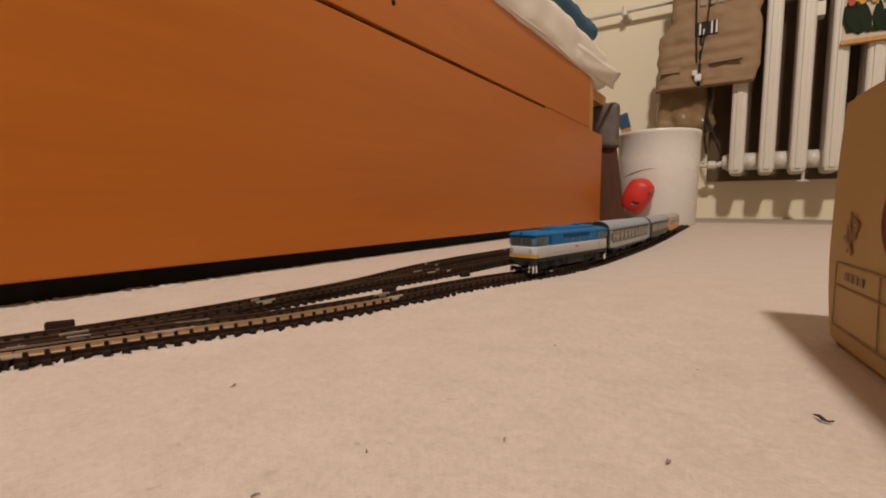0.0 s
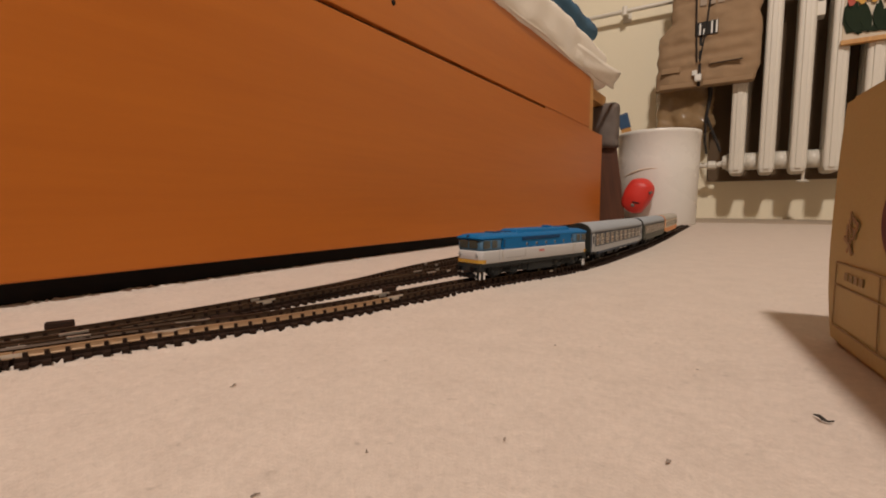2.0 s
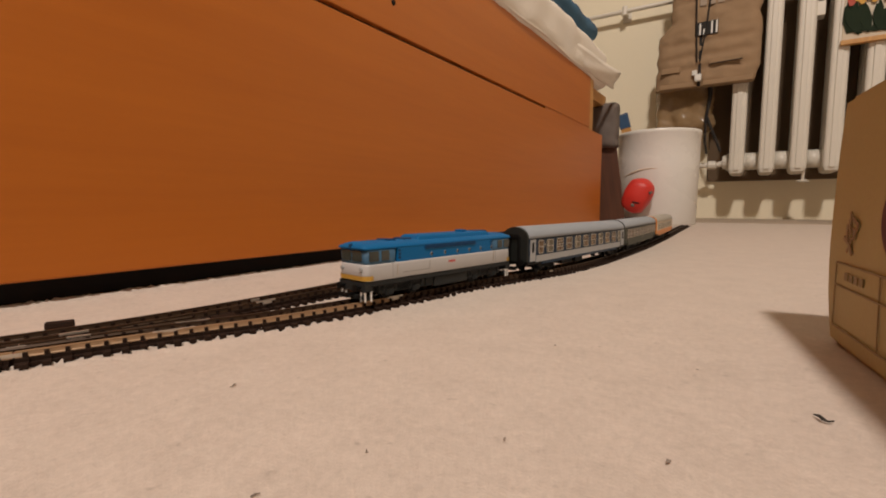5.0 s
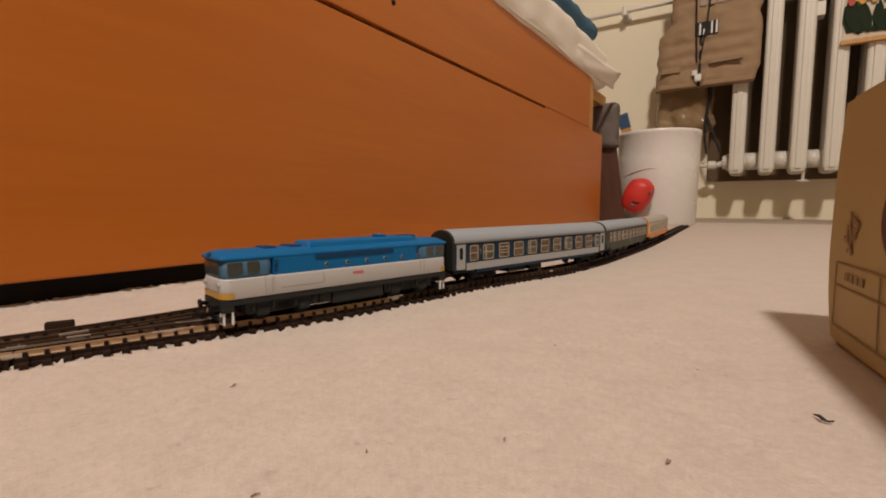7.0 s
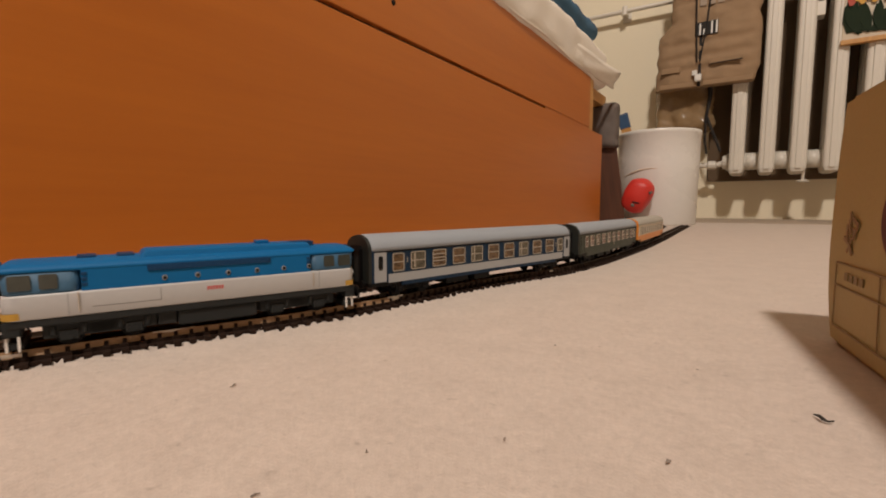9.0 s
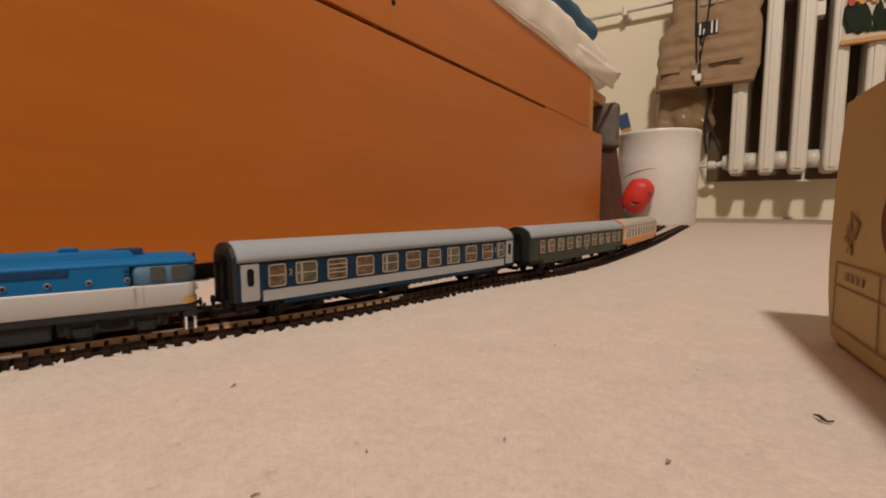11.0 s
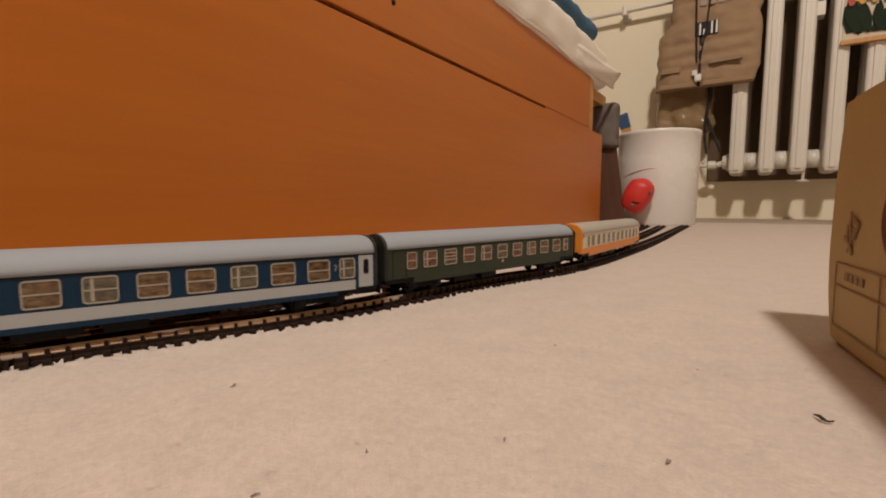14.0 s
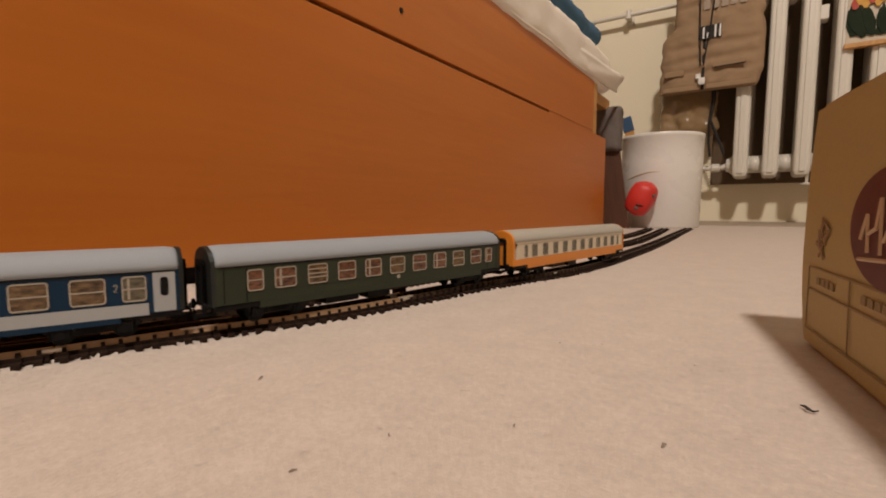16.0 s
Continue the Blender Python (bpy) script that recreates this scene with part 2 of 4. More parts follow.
def plate(x, z, hx, hz, r, y0, y1, hole=0.0, n=3):
    """A rounded plate in the xz plane between y0 and y1; with hole, a frame of that rim."""
    bm = bmesh.new()
    out = [(x + a, z + b) for a, b in rounded(hx, hz, r, n)]
    A, B = ([bm.verts.new((a, y, b)) for a, b in out] for y in (y0, y1))
    m = len(out)
    for k in range(m):
        bm.faces.new((A[k], A[(k + 1) % m], B[(k + 1) % m], B[k]))
    if not hole:
        bm.faces.new(list(reversed(A))), bm.faces.new(B)
    else:
        inn = [(x + a, z + b) for a, b in rounded(hx - hole, hz - hole, max(r - hole, 0.00005), n)]
        C, D = ([bm.verts.new((a, y, b)) for a, b in inn] for y in (y0, y1))
        for k in range(m):
            j = (k + 1) % m
            bm.faces.new((C[j], C[k], D[k], D[j]))
            bm.faces.new((A[j], A[k], C[k], C[j]))
            bm.faces.new((B[k], B[j], D[j], D[k]))
    bmesh.ops.recalc_face_normals(bm, faces=bm.faces)
    return bm


def join(*bms):
    out = bmesh.new()
    for b in bms:
        me = bpy.data.meshes.new("scratch")
        b.to_mesh(me)
        b.free()
        out.from_mesh(me)
        bpy.data.meshes.remove(me)
    return out


def spline(ys, xs):
    """A natural cubic through the points (y, x); returns a function of y."""
    y, x = np.array(ys, float), np.array(xs, float)
    n, hh = len(y), np.diff(np.array(ys, float))
    A, b = np.eye(n), np.zeros(n)
    for i in range(1, n - 1):
        A[i, i - 1], A[i, i], A[i, i + 1] = hh[i - 1], 2 * (hh[i - 1] + hh[i]), hh[i]
        b[i] = 6 * ((x[i + 1] - x[i]) / hh[i] - (x[i] - x[i - 1]) / hh[i - 1])
    m = np.linalg.solve(A, b)

    def at(q):
        k = np.clip(np.searchsorted(y, q) - 1, 0, n - 2)
        d0, d1, H = q - y[k], y[k + 1] - q, hh[k]
        return (m[k] * d1 ** 3 + m[k + 1] * d0 ** 3) / (6 * H) + (x[k] / H - m[k] * H / 6) * d1 + (x[k + 1] / H - m[k + 1] * H / 6) * d0
    return at


class Line:
    """A track's centre line on the carpet, by arc length s from y = 0."""

    def __init__(self, ys, xs):
        self.y = np.linspace(ys[0], ys[-1], 4001)
        self.x = spline(ys, xs)(self.y)
        s = np.concatenate([[0], np.cumsum(np.hypot(np.diff(self.x), np.diff(self.y)))])
        self.s = s - np.interp(0, self.y, s)

    def at(self, s):
        return Vector((float(np.interp(s, self.s, self.x)), float(np.interp(s, self.s, self.y)), 0))

    def way(self, s):
        return (self.at(s + 0.002) - self.at(s - 0.002)).normalized()

    def of(self, y):
        return float(np.interp(y, self.y, self.s))


RAIL_TOP = 0.0055
MAIN = Line([-.5, -.3, -.15, -.05, .0, .055, .075, .09, .11, .132, .157, .19, .235, .288, .322, .349, .387, .443, .541, .70, .90, 1.116, 1.35, 1.6],
            [-.268, -.276, -.282, -.272, -.2525, -.2280, -.2210, -.2155, -.2080, -.1985, -.1910, -.1830, -.1755, -.1665, -.1580, -.1500, -.1405, -.1332, -.1288, -.1275, -.132, -.140, -.148, -.157])
SECOND = Line([-.06, .0, .05, .08, .105, .13, .16, .2, .24, .286, .335, .385, .44, .55, .65, .783, .95, 1.15, 1.4],
              [-.285, -.268, -.249, -.2415, -.2375, -.2348, -.2330, -.2315, -.2280, -.2210, -.2165, -.2135, -.209, -.195, -.180, -.1675, -.172, -.185, -.204])
THIRD = Line([.18, .22, .26, .305, .35, .40, .46, .53, .7, 1.0, 1.2, 1.4],
             [-.2320, -.2320, -.2355, -.2425, -.2465, -.249, -.2475, -.245, -.231, -.2145, -.225, -.245])

# ---- the room ----
BED_X, WALL_Y = -0.352, 2.39


def setting(name, bm, material, label, category):
    return tagged(part(name, bm, material), label=label, category=category, kind="structure")


def carpet():
    """One sheet of carpet, finely napped where the camera lies, coarser away from it."""
    def steps(lo, a, b, hi, fine):
        return np.concatenate([np.linspace(lo, a, 14)[:-1], np.arange(a, b, fine), np.linspace(b, hi, 14)])
    xs, ys = steps(-1.3, -0.375, 0.08, 3.4, 0.0017), steps(-3.1, 0.03, 0.62, WALL_Y, 0.0019)
    gx, gy = np.meshgrid(xs, ys)
    rng = np.random.default_rng(4)
    near = ((gx > -0.376) & (gx < 0.081) & (gy > 0.029) & (gy < 0.621)).astype(float)
    far = np.clip((0.60 - gy) / 0.18, 0, 1) * np.clip((0.07 - gx) / 0.05, 0, 1)
    track_x = np.interp(gy, MAIN.y, MAIN.x)
    edge = np.clip(1.6 - np.abs(gx - track_x - 0.013) / 0.006, 0, 1) + np.clip((BED_X + 0.012 - gx) / 0.01, 0, 1)
    z = near * far * (rng.normal(0, 1, gx.shape) * (0.00010 + 0.00045 * np.clip(edge, 0, 1)) - 0.0003 + 0.0002 * np.clip(edge, 0, 1))
    co = np.stack([gx, gy, z], -1).reshape(-1, 3)
    w, hgt = len(xs), len(ys)
    i = np.arange(w * hgt).reshape(hgt, w)
    quads = np.stack([i[:-1, :-1], i[:-1, 1:], i[1:, 1:], i[1:, :-1]], -1).reshape(-1, 4)
    me = bpy.data.meshes.new("floor")
    me.from_pydata(co.tolist(), [], quads.tolist())
    me.materials.append(CARPET)
    for p in me.polygons:
        p.use_smooth = True
    tagged(new("floor", me), label="worn beige short-pile carpet with dark specks", category="carpet", kind="structure")


def room():
    carpet()
    setting("floor_border", box((-1.297, 1.82, -0.002), (3.397, WALL_Y - 0.003, 0.0015), 0.0008), BORDER, "flattened darker carpet border along the radiator wall", "floor border")
    setting("wall_north", box((-1.4, WALL_Y, -0.02), (3.5, WALL_Y + 0.1, 3.4)), WALL, "cream painted plaster wall behind the radiator", "wall")
    # added out of view to close the room, dark to hold back fill light
    setting("wall_west", box((-1.4, -3.2, -0.02), (-1.3, WALL_Y - 0.003, 3.4)), DULL, "unseen wall behind the bed, tan darkened to cut bounced light", "wall")
    setting("wall_east", box((3.4, -3.2, -0.02), (3.5, WALL_Y - 0.003, 3.4)), DULL, "unseen wall, tan darkened to cut bounced light", "wall")
    setting("wall_south", box((-1.297, -3.2, -0.02), (3.397, -3.1, 3.4)), DULL, "unseen wall, tan darkened to cut bounced light", "wall")
    setting("ceiling", box((-1.4, -3.2, 3.403), (3.5, WALL_Y + 0.1, 3.5)), CEIL, "white painted ceiling", "ceiling")


def cloth_slab(lo, hi, amp, scale, seed, cells=0.02, rim=0.9):
    """A soft slab: a box grid with rounded rims and folds."""
    bm = bmesh.new()
    d = [max(2, int((b - a) / cells)) for a, b in zip(lo, hi)]
    c = [(a + b) / 2 for a, b in zip(lo, hi)]
    h = [(b - a) / 2 for a, b in zip(lo, hi)]
    seen = {}

    def vert(i, j, k):
        if (i, j, k) not in seen:
            u = [2 * i / d[0] - 1, 2 * j / d[1] - 1, 2 * k / d[2] - 1]
            p = Vector([c[q] + h[q] * u[q] for q in range(3)])
            r = min(h) * rim
            core = Vector([max(min(p[q], c[q] + h[q] - r), c[q] - h[q] + r) for q in range(3)])
            if (p - core).length > 1e-6:
                p = core + (p - core).normalized() * r
            nz = noise.noise_vector(p * scale + Vector((seed, seed, seed)))
            p += nz * amp
            p += noise.noise_vector(p * scale * 3 + Vector((seed, 0, 0))) * amp * 0.35
            seen[(i, j, k)] = bm.verts.new(p)
        return seen[(i, j, k)]
    for ax in range(3):
        b_, c_ = (ax + 1) % 3, (ax + 2) % 3
        for side in (0, d[ax]):
            for p in range(d[b_]):
                for q in range(d[c_]):
                    ids = []
                    for dp, dq in ((0, 0), (1, 0), (1, 1), (0, 1)):
                        t = [0, 0, 0]
                        t[ax], t[b_], t[c_] = side, p + dp, q + dq
                        ids.append(vert(*t))
                    bm.faces.new(ids if side else list(reversed(ids)))
    return bm


def sheet_corner():
    """The loose corner of the sheet: a thin fold that runs out to a point."""
    bm = bmesh.new()
    top = [Vector((-0.3555, 1.02 + 0.036 * k, 0.428 - 0.001 * k)) + Vector((0.0047, 0, 0)) * k for k in range(10)]
    low = [Vector((-0.3555, 1.02 + 0.037 * k, 0.388 - 0.0010 * k)) + Vector((0.0025, 0, 0)) * k for k in range(10)]
    rows = []
    for k in range(10):
        line = []
        for j in range(7):
            p = top[k].lerp(low[k], j / 6)
            p.x += 0.004 * math.sin(j * 1.1 + k * 0.7) * k / 9
            line.append(bm.verts.new(p))
        rows.append(line)
    for a, b in zip(rows, rows[1:]):
        for j in range(6):
            bm.faces.new((a[j], a[j + 1], b[j + 1], b[j]))
    ex = bmesh.ops.extrude_face_region(bm, geom=bm.faces[:])["geom"]
    for v in [g for g in ex if isinstance(g, bmesh.types.BMVert)]:
        v.co.x -= 0.004
    bmesh.ops.recalc_face_normals(bm, faces=bm.faces)
    return bm


def bed():
    b = base("bed", pose(BED_X, 0, 0), label="orange-brown veneered storage bed standing on a recessed plinth in a dark gap", category="bed")
    part("drawer_front", box((-0.02, -0.86, 0.0143), (0, 1.325, 0.2515), 0.0012), BED_WOOD, b)
    part("side_rail", box((-0.02, -0.86, 0.2560), (0.0008, 1.20, 0.3790), 0.0012), BED_WOOD, b)
    part("groove_backing", box((-0.019, -0.858, 0.2500), (-0.006, 0.899, 0.2575)), BROWN_WOOD, b, "dark gap between drawer front and rail")
    part("groove_filler", box((-0.018, 0.90, 0.2517), (-0.0003, 1.1995, 0.2558)), BED_WOOD, b)
    # the shade in the gap below the bed is put into its black
    part("plinth", box((-0.85, -0.83, -0.001), (-0.0125, 1.29, 0.0142)), BLACK, b, "recessed plinth whose black stands for the shade under the bed")
    part("bed_base", join(box((-0.88, -0.86, 0.0150), (-0.021, 1.195, 0.3600)), box((-0.88, 1.195, 0.0150), (-0.021, 1.32, 0.2512))), BED_WOOD, b)
    part("end_post", box((-0.022, 1.2005, 0.2518), (-0.001, 1.234, 0.379), 0.001), PALE_WOOD, b, "pale wooden edge strip")
    part("headboard_side", box((-0.045, 1.2345, 0.345), (-0.018, 1.42, 0.374), 0.001), PALE_WOOD, b, "pale wooden end rail")
    part("screw", tube([(0.0008, 0.4273, 0.289), (0.0022, 0.4273, 0.289)], [0.0035, 0.0028], 10), DARK, b, "dark screw head")
    m = tagged(part("mattress", cloth_slab((-1.24, -0.84, 0.376), (-0.345, 1.34, 0.47), 0.0055, 14, 3.1, 0.014, 0.35), SHEET, smooth=True),
               label="white sheeted mattress overhanging the side of the bed", category="mattress")
    part("sheet_hem", tube([(-0.3485 + 0.002 * math.sin(y * 9), y, 0.3835 + 0.002 * math.sin(y * 23)) for y in np.linspace(-0.78, 1.30, 60)], 0.0022, 6), SHEET, m)
    part("sheet_corner", sheet_corner(), SHEET, m, "pointed corner of the sheet hanging loose", True)
    tagged(part("pillow", cloth_slab((-0.86, 1.10, 0.425), (-0.368, 1.40, 0.490), 0.010, 12, 8.2, 0.015, 0.5), SHEET, smooth=True),
           label="rumpled white pillow at the end of the bed", category="pillow")
    tagged(part("blanket", cloth_slab((-1.10, -0.7, 0.482), (-0.357, 1.285, 0.528), 0.007, 16, 5.5, 0.014, 0.8), BLANKET, smooth=True),
           label="dark blue fleece blanket lying on the mattress", category="blanket")
    return b


def radiator():
    rad = base("radiator", pose(0, 2.255, 0), label="white enamelled column radiator below the vest", category="radiator")
    x0, pitch, w = -0.058, 0.0975, 0.052

    def section():
        bm = bmesh.new()
        for cy, r in ((-0.058, 0.024), (0.0, 0.02), (0.058, 0.024)):
            ring = []
            for z in (0.181, 0.186, 0.20, 0.30, 0.6, 0.92, 0.945, 0.955):
                k = 0.55 if z in (0.181, 0.955) else (0.85 if z in (0.186, 0.945) else 1.0)
                ring.append([bm.verts.new((x * k, cy + y * k, z)) for x, y in rounded(w / 2, r, 0.011, 4)])
            for a, b in zip(ring, ring[1:]):
                for q in range(len(a)):
                    j = (q + 1) % len(a)
                    bm.faces.new((a[q], a[j], b[j], b[q]))
            bm.faces.new(list(reversed(ring[0]))), bm.faces.new(ring[-1])
        add_box(bm, (-0.009, -0.0870, 0.196), (0.009, -0.070, 0.935), 0.003)
        for z in (0.235, 0.905):
            add_tube(bm, [(-w / 2 - 0.004, 0, z), (-w / 2 + 0.012, 0, z), (w / 2 - 0.012, 0, z), (w / 2 + 0.004, 0, z)], [0.034, 0.038, 0.038, 0.034], 14)
            add_box(bm, (-w / 2 + 0.008, -0.06, z - 0.03), (w / 2 - 0.008, 0.06, z + 0.03))
        return bm
    first = part("section", section(), RADIATOR, rad, smooth=False)
    first.location.x = x0
    for k in range(1, 9):
        o = new("section", first.data)
        o.parent, o.location = rad, (x0 + pitch * k, 0, 0)
        for z in (0.235, 0.905):
            part("hub", tube([(x0 + pitch * (k - 1) + w / 2 - 0.002, 0, z), (x0 + pitch * k - w / 2 + 0.002, 0, z)], 0.034, 16), RADIATOR, rad, smooth=True)
    part("end_plug", join(tube([(x0 - 0.05, 0, 0.235), (x0 - 0.036, 0, 0.235), (x0 - 0.035, 0, 0.235), (x0 - 0.02, 0, 0.235)], [0.026, 0.03, 0.036, 0.036], 14)), RADIATOR, rad)
    part("valve", join(tube([(x0 - 0.15, 0, 0.226), (x0 - 0.09, 0, 0.226)], 0.011, 10), tube([(x0 - 0.105, 0, 0.226), (x0 - 0.10, 0, 0.226), (x0 - 0.075, 0, 0.226), (x0 - 0.07, 0, 0.226)], [0.012, 0.018, 0.018, 0.012], 10),
                       tube([(x0 - 0.07, 0, 0.226), (x0 - 0.045, 0, 0.232)], 0.012, 10)), RADIATOR, rad)
    part("bleed_valve", join(tube([(0.156, -0.05, 0.19), (0.156, -0.05, 0.155)], 0.005, 8), tube([(0.156, -0.05, 0.155), (0.156, -0.05, 0.150), (0.156, -0.05, 0.146)], [0.01, 0.022, 0.02], 12)), RADIATOR, rad)
    # added sheet: the deep shade between the columns is put into its brown
    part("gap_shade_panel", box((-0.17, 0.118, 0.163), (0.80, 0.132, 0.96), 0.002), GAP_SHADE, rad, "added dark brown sheet standing for the shade behind the radiator")
    part("clip", box((0.160, -0.075, 0.735), (0.186, -0.02, 0.785), 0.004), RADIATOR, rad)
    part("foot", join(*[box((x - 0.012, 0.04, -0.001), (x + 0.012, 0.07, 0.20), 0.003) for x in (x0 + pitch * 7,)]), RADIATOR, rad)
    part("feed_pipe", tube([(x0 - 0.15, 0, 0.226), (x0 - 0.155, 0.02, 0.20), (x0 - 0.155, 0.04, -0.001)], 0.011, 10), RADIATOR, rad)
    hp = base("heating_pipe", pose(0, 2.33, 0), label="thin white heating pipe bracketed along the wall", category="pipe")
    part("pipe", tube([(-1.3, 0, 0.957), (-0.6, 0, 0.954), (-0.10, 0, 0.950)], 0.010, 10), PIPE, hp, smooth=True)
    part("bracket", join(tube([(-0.533, 0, 0.954), (-0.533, 0.059, 0.944)], 0.009, 8), tube([(-0.533, -0.004, 0.934), (-0.533, 0, 0.974)], 0.013, 8),
                         box((-0.552, 0.050, 0.920), (-0.514, 0.0590, 0.968), 0.003)), PIPE, hp)


def padded(outline, rows, depth, y0, z0, z1):
    """Quilted cloth: bands between seams, puffed towards the room."""
    bm = bmesh.new()
    n, nz = 34, 70
    grid = []
    for j in range(nz + 1):
        z = z0 + (z1 - z0) * j / nz
        l, r = outline(z)
        l += noise.noise(Vector((z * 30, 1.0, 0))) * 0.008
        r += noise.noise(Vector((z * 30, 7.0, 0))) * 0.007
        line = []
        seam = min(abs(z - q) for q in rows)
        for i in range(n + 1):
            u = i / n
            x = l + (r - l) * u
            e = min(u, 1 - u) * 2
            puff = depth * (1 - math.exp(-e * 6)) * (0.72 + 0.28 * min(1, seam / 0.018))
            puff -= 0.008 * math.exp(-((u - 0.46) / 0.025) ** 2)
            w = noise.noise(Vector((x * 22, z * 22, 2.0))) * 0.007 + noise.noise(Vector((x * 60, z * 60, 5.0))) * 0.003
            line.append(bm.verts.new((x, y0 - puff - w * (1 if 0 < i < n else 0), z)))
        grid.append(line)
    for a, b in zip(grid, grid[1:]):
        for i in range(n):
            bm.faces.new((a[i], a[i + 1], b[i + 1], b[i]))
    back = bmesh.ops.duplicate(bm, geom=bm.faces[:])["geom"]
    for v in [g for g in back if isinstance(g, bmesh.types.BMVert)]:
        v.co.y = y0 + 0.012
    ring = [e for e in bm.edges if e.is_boundary]
    bmesh.ops.bridge_loops(bm, edges=ring)
    bmesh.ops.recalc_face_normals(bm, faces=bm.faces)
    return bm


def vest():
    Y = 2.155
    v = base("vest", pose(0, 0, 0), label="brown padded sleeveless vest hanging on the radiator", category="vest")

    def outline(z):
        if z > 0.74:
            k = min(1, (z - 0.74) / 0.05)
            return -0.350 + 0.042 * k, 0.000 - 0.006 * k
        return -0.352 - 0.006 * (0.74 - z) / 0.2, 0.002 - 0.02 * max(0, (0.60 - z) / 0.07)
    part("padded_body", padded(outline, (0.535, 0.600, 0.648, 0.700, 0.86, 1.02), 0.028, Y, 0.528, 1.04), VEST, v, smooth=True)
    part("hem_band", join(*[box((a, Y - 0.031, 0.529), (b, Y - 0.004, 0.548), 0.004) for a, b in ((-0.340, -0.205), (-0.185, -0.020))]), VEST, v)
    part("pocket_flap", box((-0.165, Y - 0.036, 0.607), (-0.060, Y - 0.024, 0.628), 0.003), VEST, v)
    part("pocket_flap", box((-0.335, Y - 0.034, 0.590), (-0.265, Y - 0.022, 0.612), 0.003), VEST, v)
    part("pocket_seam", tube([(-0.158, Y - 0.037, 0.606), (-0.055, Y - 0.037, 0.609)], 0.0022, 6), CORD, v)
    part("zip", box((-0.203, Y - 0.0245, 0.53), (-0.193, Y - 0.0205, 1.03), 0.001), CORD, v, "dark front zip")
    part("drawstring", tube([(-0.222, Y - 0.034, 1.03), (-0.218, Y - 0.038, 0.90), (-0.214, Y - 0.038, 0.76), (-0.207, Y - 0.036, 0.62)], 0.0032, 6), CORD, v)
    part("drawstring", tube([(-0.160, Y - 0.034, 1.03), (-0.166, Y - 0.038, 0.90), (-0.178, Y - 0.038, 0.76), (-0.197, Y - 0.036, 0.62)], 0.0032, 6), CORD, v)
    part("toggle", box((-0.212, Y - 0.048, 0.545), (-0.188, Y - 0.030, 0.572), 0.005), TAGW, v, "white plastic cord toggle")
    part("toggle", box((-0.222, Y - 0.044, 0.568), (-0.204, Y - 0.030, 0.588), 0.004), TAGW, v, "white plastic cord toggle")
    part("chest_print", join(*[box((-0.205 + 0.030 * k, Y - 0.0315, 0.832), (-0.205 + 0.030 * k + 0.022, Y - 0.0290, 0.868)) for k in range(5)]), FADED, v, "faded pale lettering reduced to bars")
    bars = part("badge", box((-0.218, Y - 0.0335, 0.720), (-0.140, Y - 0.0290, 0.770), 0.001), CORD, v, "black woven badge")
    part("badge_mark", join(*[box((-0.212 + dx, Y - 0.0347, 0.722), (-0.212 + dx + 0.006, Y - 0.0337, 0.722 + hh)) for dx, hh in ((0.008, 0.042), (0.022, 0.020), (0.048, 0.046), (0.064, 0.046))]), TAGW, bars, "pale marks")
    tagged(part("plastic_bag", cloth_slab((-0.366, 2.215, 0.366), (-0.150, 2.310, 0.60), 0.014, 19, 4.4, 0.010, 0.7), BAG, smooth=True), label="crumpled brown plastic bag hanging behind the vest", category="bag")
    tagged(part("strap", tube([(-0.165, 2.19, 0.62), (-0.160, 2.20, 0.50), (-0.170, 2.20, 0.42), (-0.140, 2.20, 0.34), (-0.115, 2.20, 0.275)], [0.009, 0.008, 0.006, 0.006, 0.005], 8), CORD, v), label="black strap hanging below the vest")
    part("strap", tube([(-0.172, 2.195, 0.42), (-0.172, 2.20, 0.33), (-0.165, 2.20, 0.27)], 0.005, 6), CORD, v)


def tulip_board():
    b = base("tulip_picture", pose(0.296, 2.165, -0.040), label="painted tulip board hanging on the radiator", category="picture")
    part("board", box((-0.062, 0, 0.668), (0.064, 0.012, 0.95), 0.002), COACH_BEIGE, b)
    part("ledge", box((-0.066, -0.014, 0.652), (0.068, 0.012, 0.668), 0.002), PALE_WOOD, b)
    rng = random.Random(5)

    def blade(x, z, ang, ln, wd, mat_, nm, yy):
        bm = bmesh.new()
        pts = [(-0.35, 0), (-1, 0.35), (-0.8, 0.7), (0, 1), (0.8, 0.7), (1, 0.35), (0.35, 0)]
        t = Matrix.Translation((x, yy, z)) @ Matrix.Rotation(ang, 4, "Y")
        f = [bm.verts.new(t @ Vector((a * wd, -0.0015 * (1 - abs(a)), c * ln))) for a, c in pts]
        k = [bm.verts.new(v.co + Vector((0, 0.002, 0))) for v in f]
        bm.faces.new(f), bm.faces.new(list(reversed(k)))
        for i in range(len(f)):
            j = (i + 1) % len(f)
            bm.faces.new((f[j], f[i], k[i], k[j]))
        return part(nm, bm, mat_, b)
    for i in range(13):
        blade(-0.045 + i * 0.0075, 0.684 + rng.uniform(0, 0.012), rng.uniform(-0.5, 0.5) + (i - 6) * 0.05, rng.uniform(0.080, 0.118), rng.uniform(0.012, 0.017), LEAF, "leaf", -0.003 - 0.0012 * (i % 4))
    for i in range(7):
        blade(-0.045 + i * 0.015, 0.780 + 0.012 * (i % 2), rng.uniform(-0.25, 0.25), 0.05, 0.013, (TULIP_RED, TULIP_YELLOW, TULIP_YELLOW)[i % 3], "tulip", -0.009 - 0.001 * (i % 2))


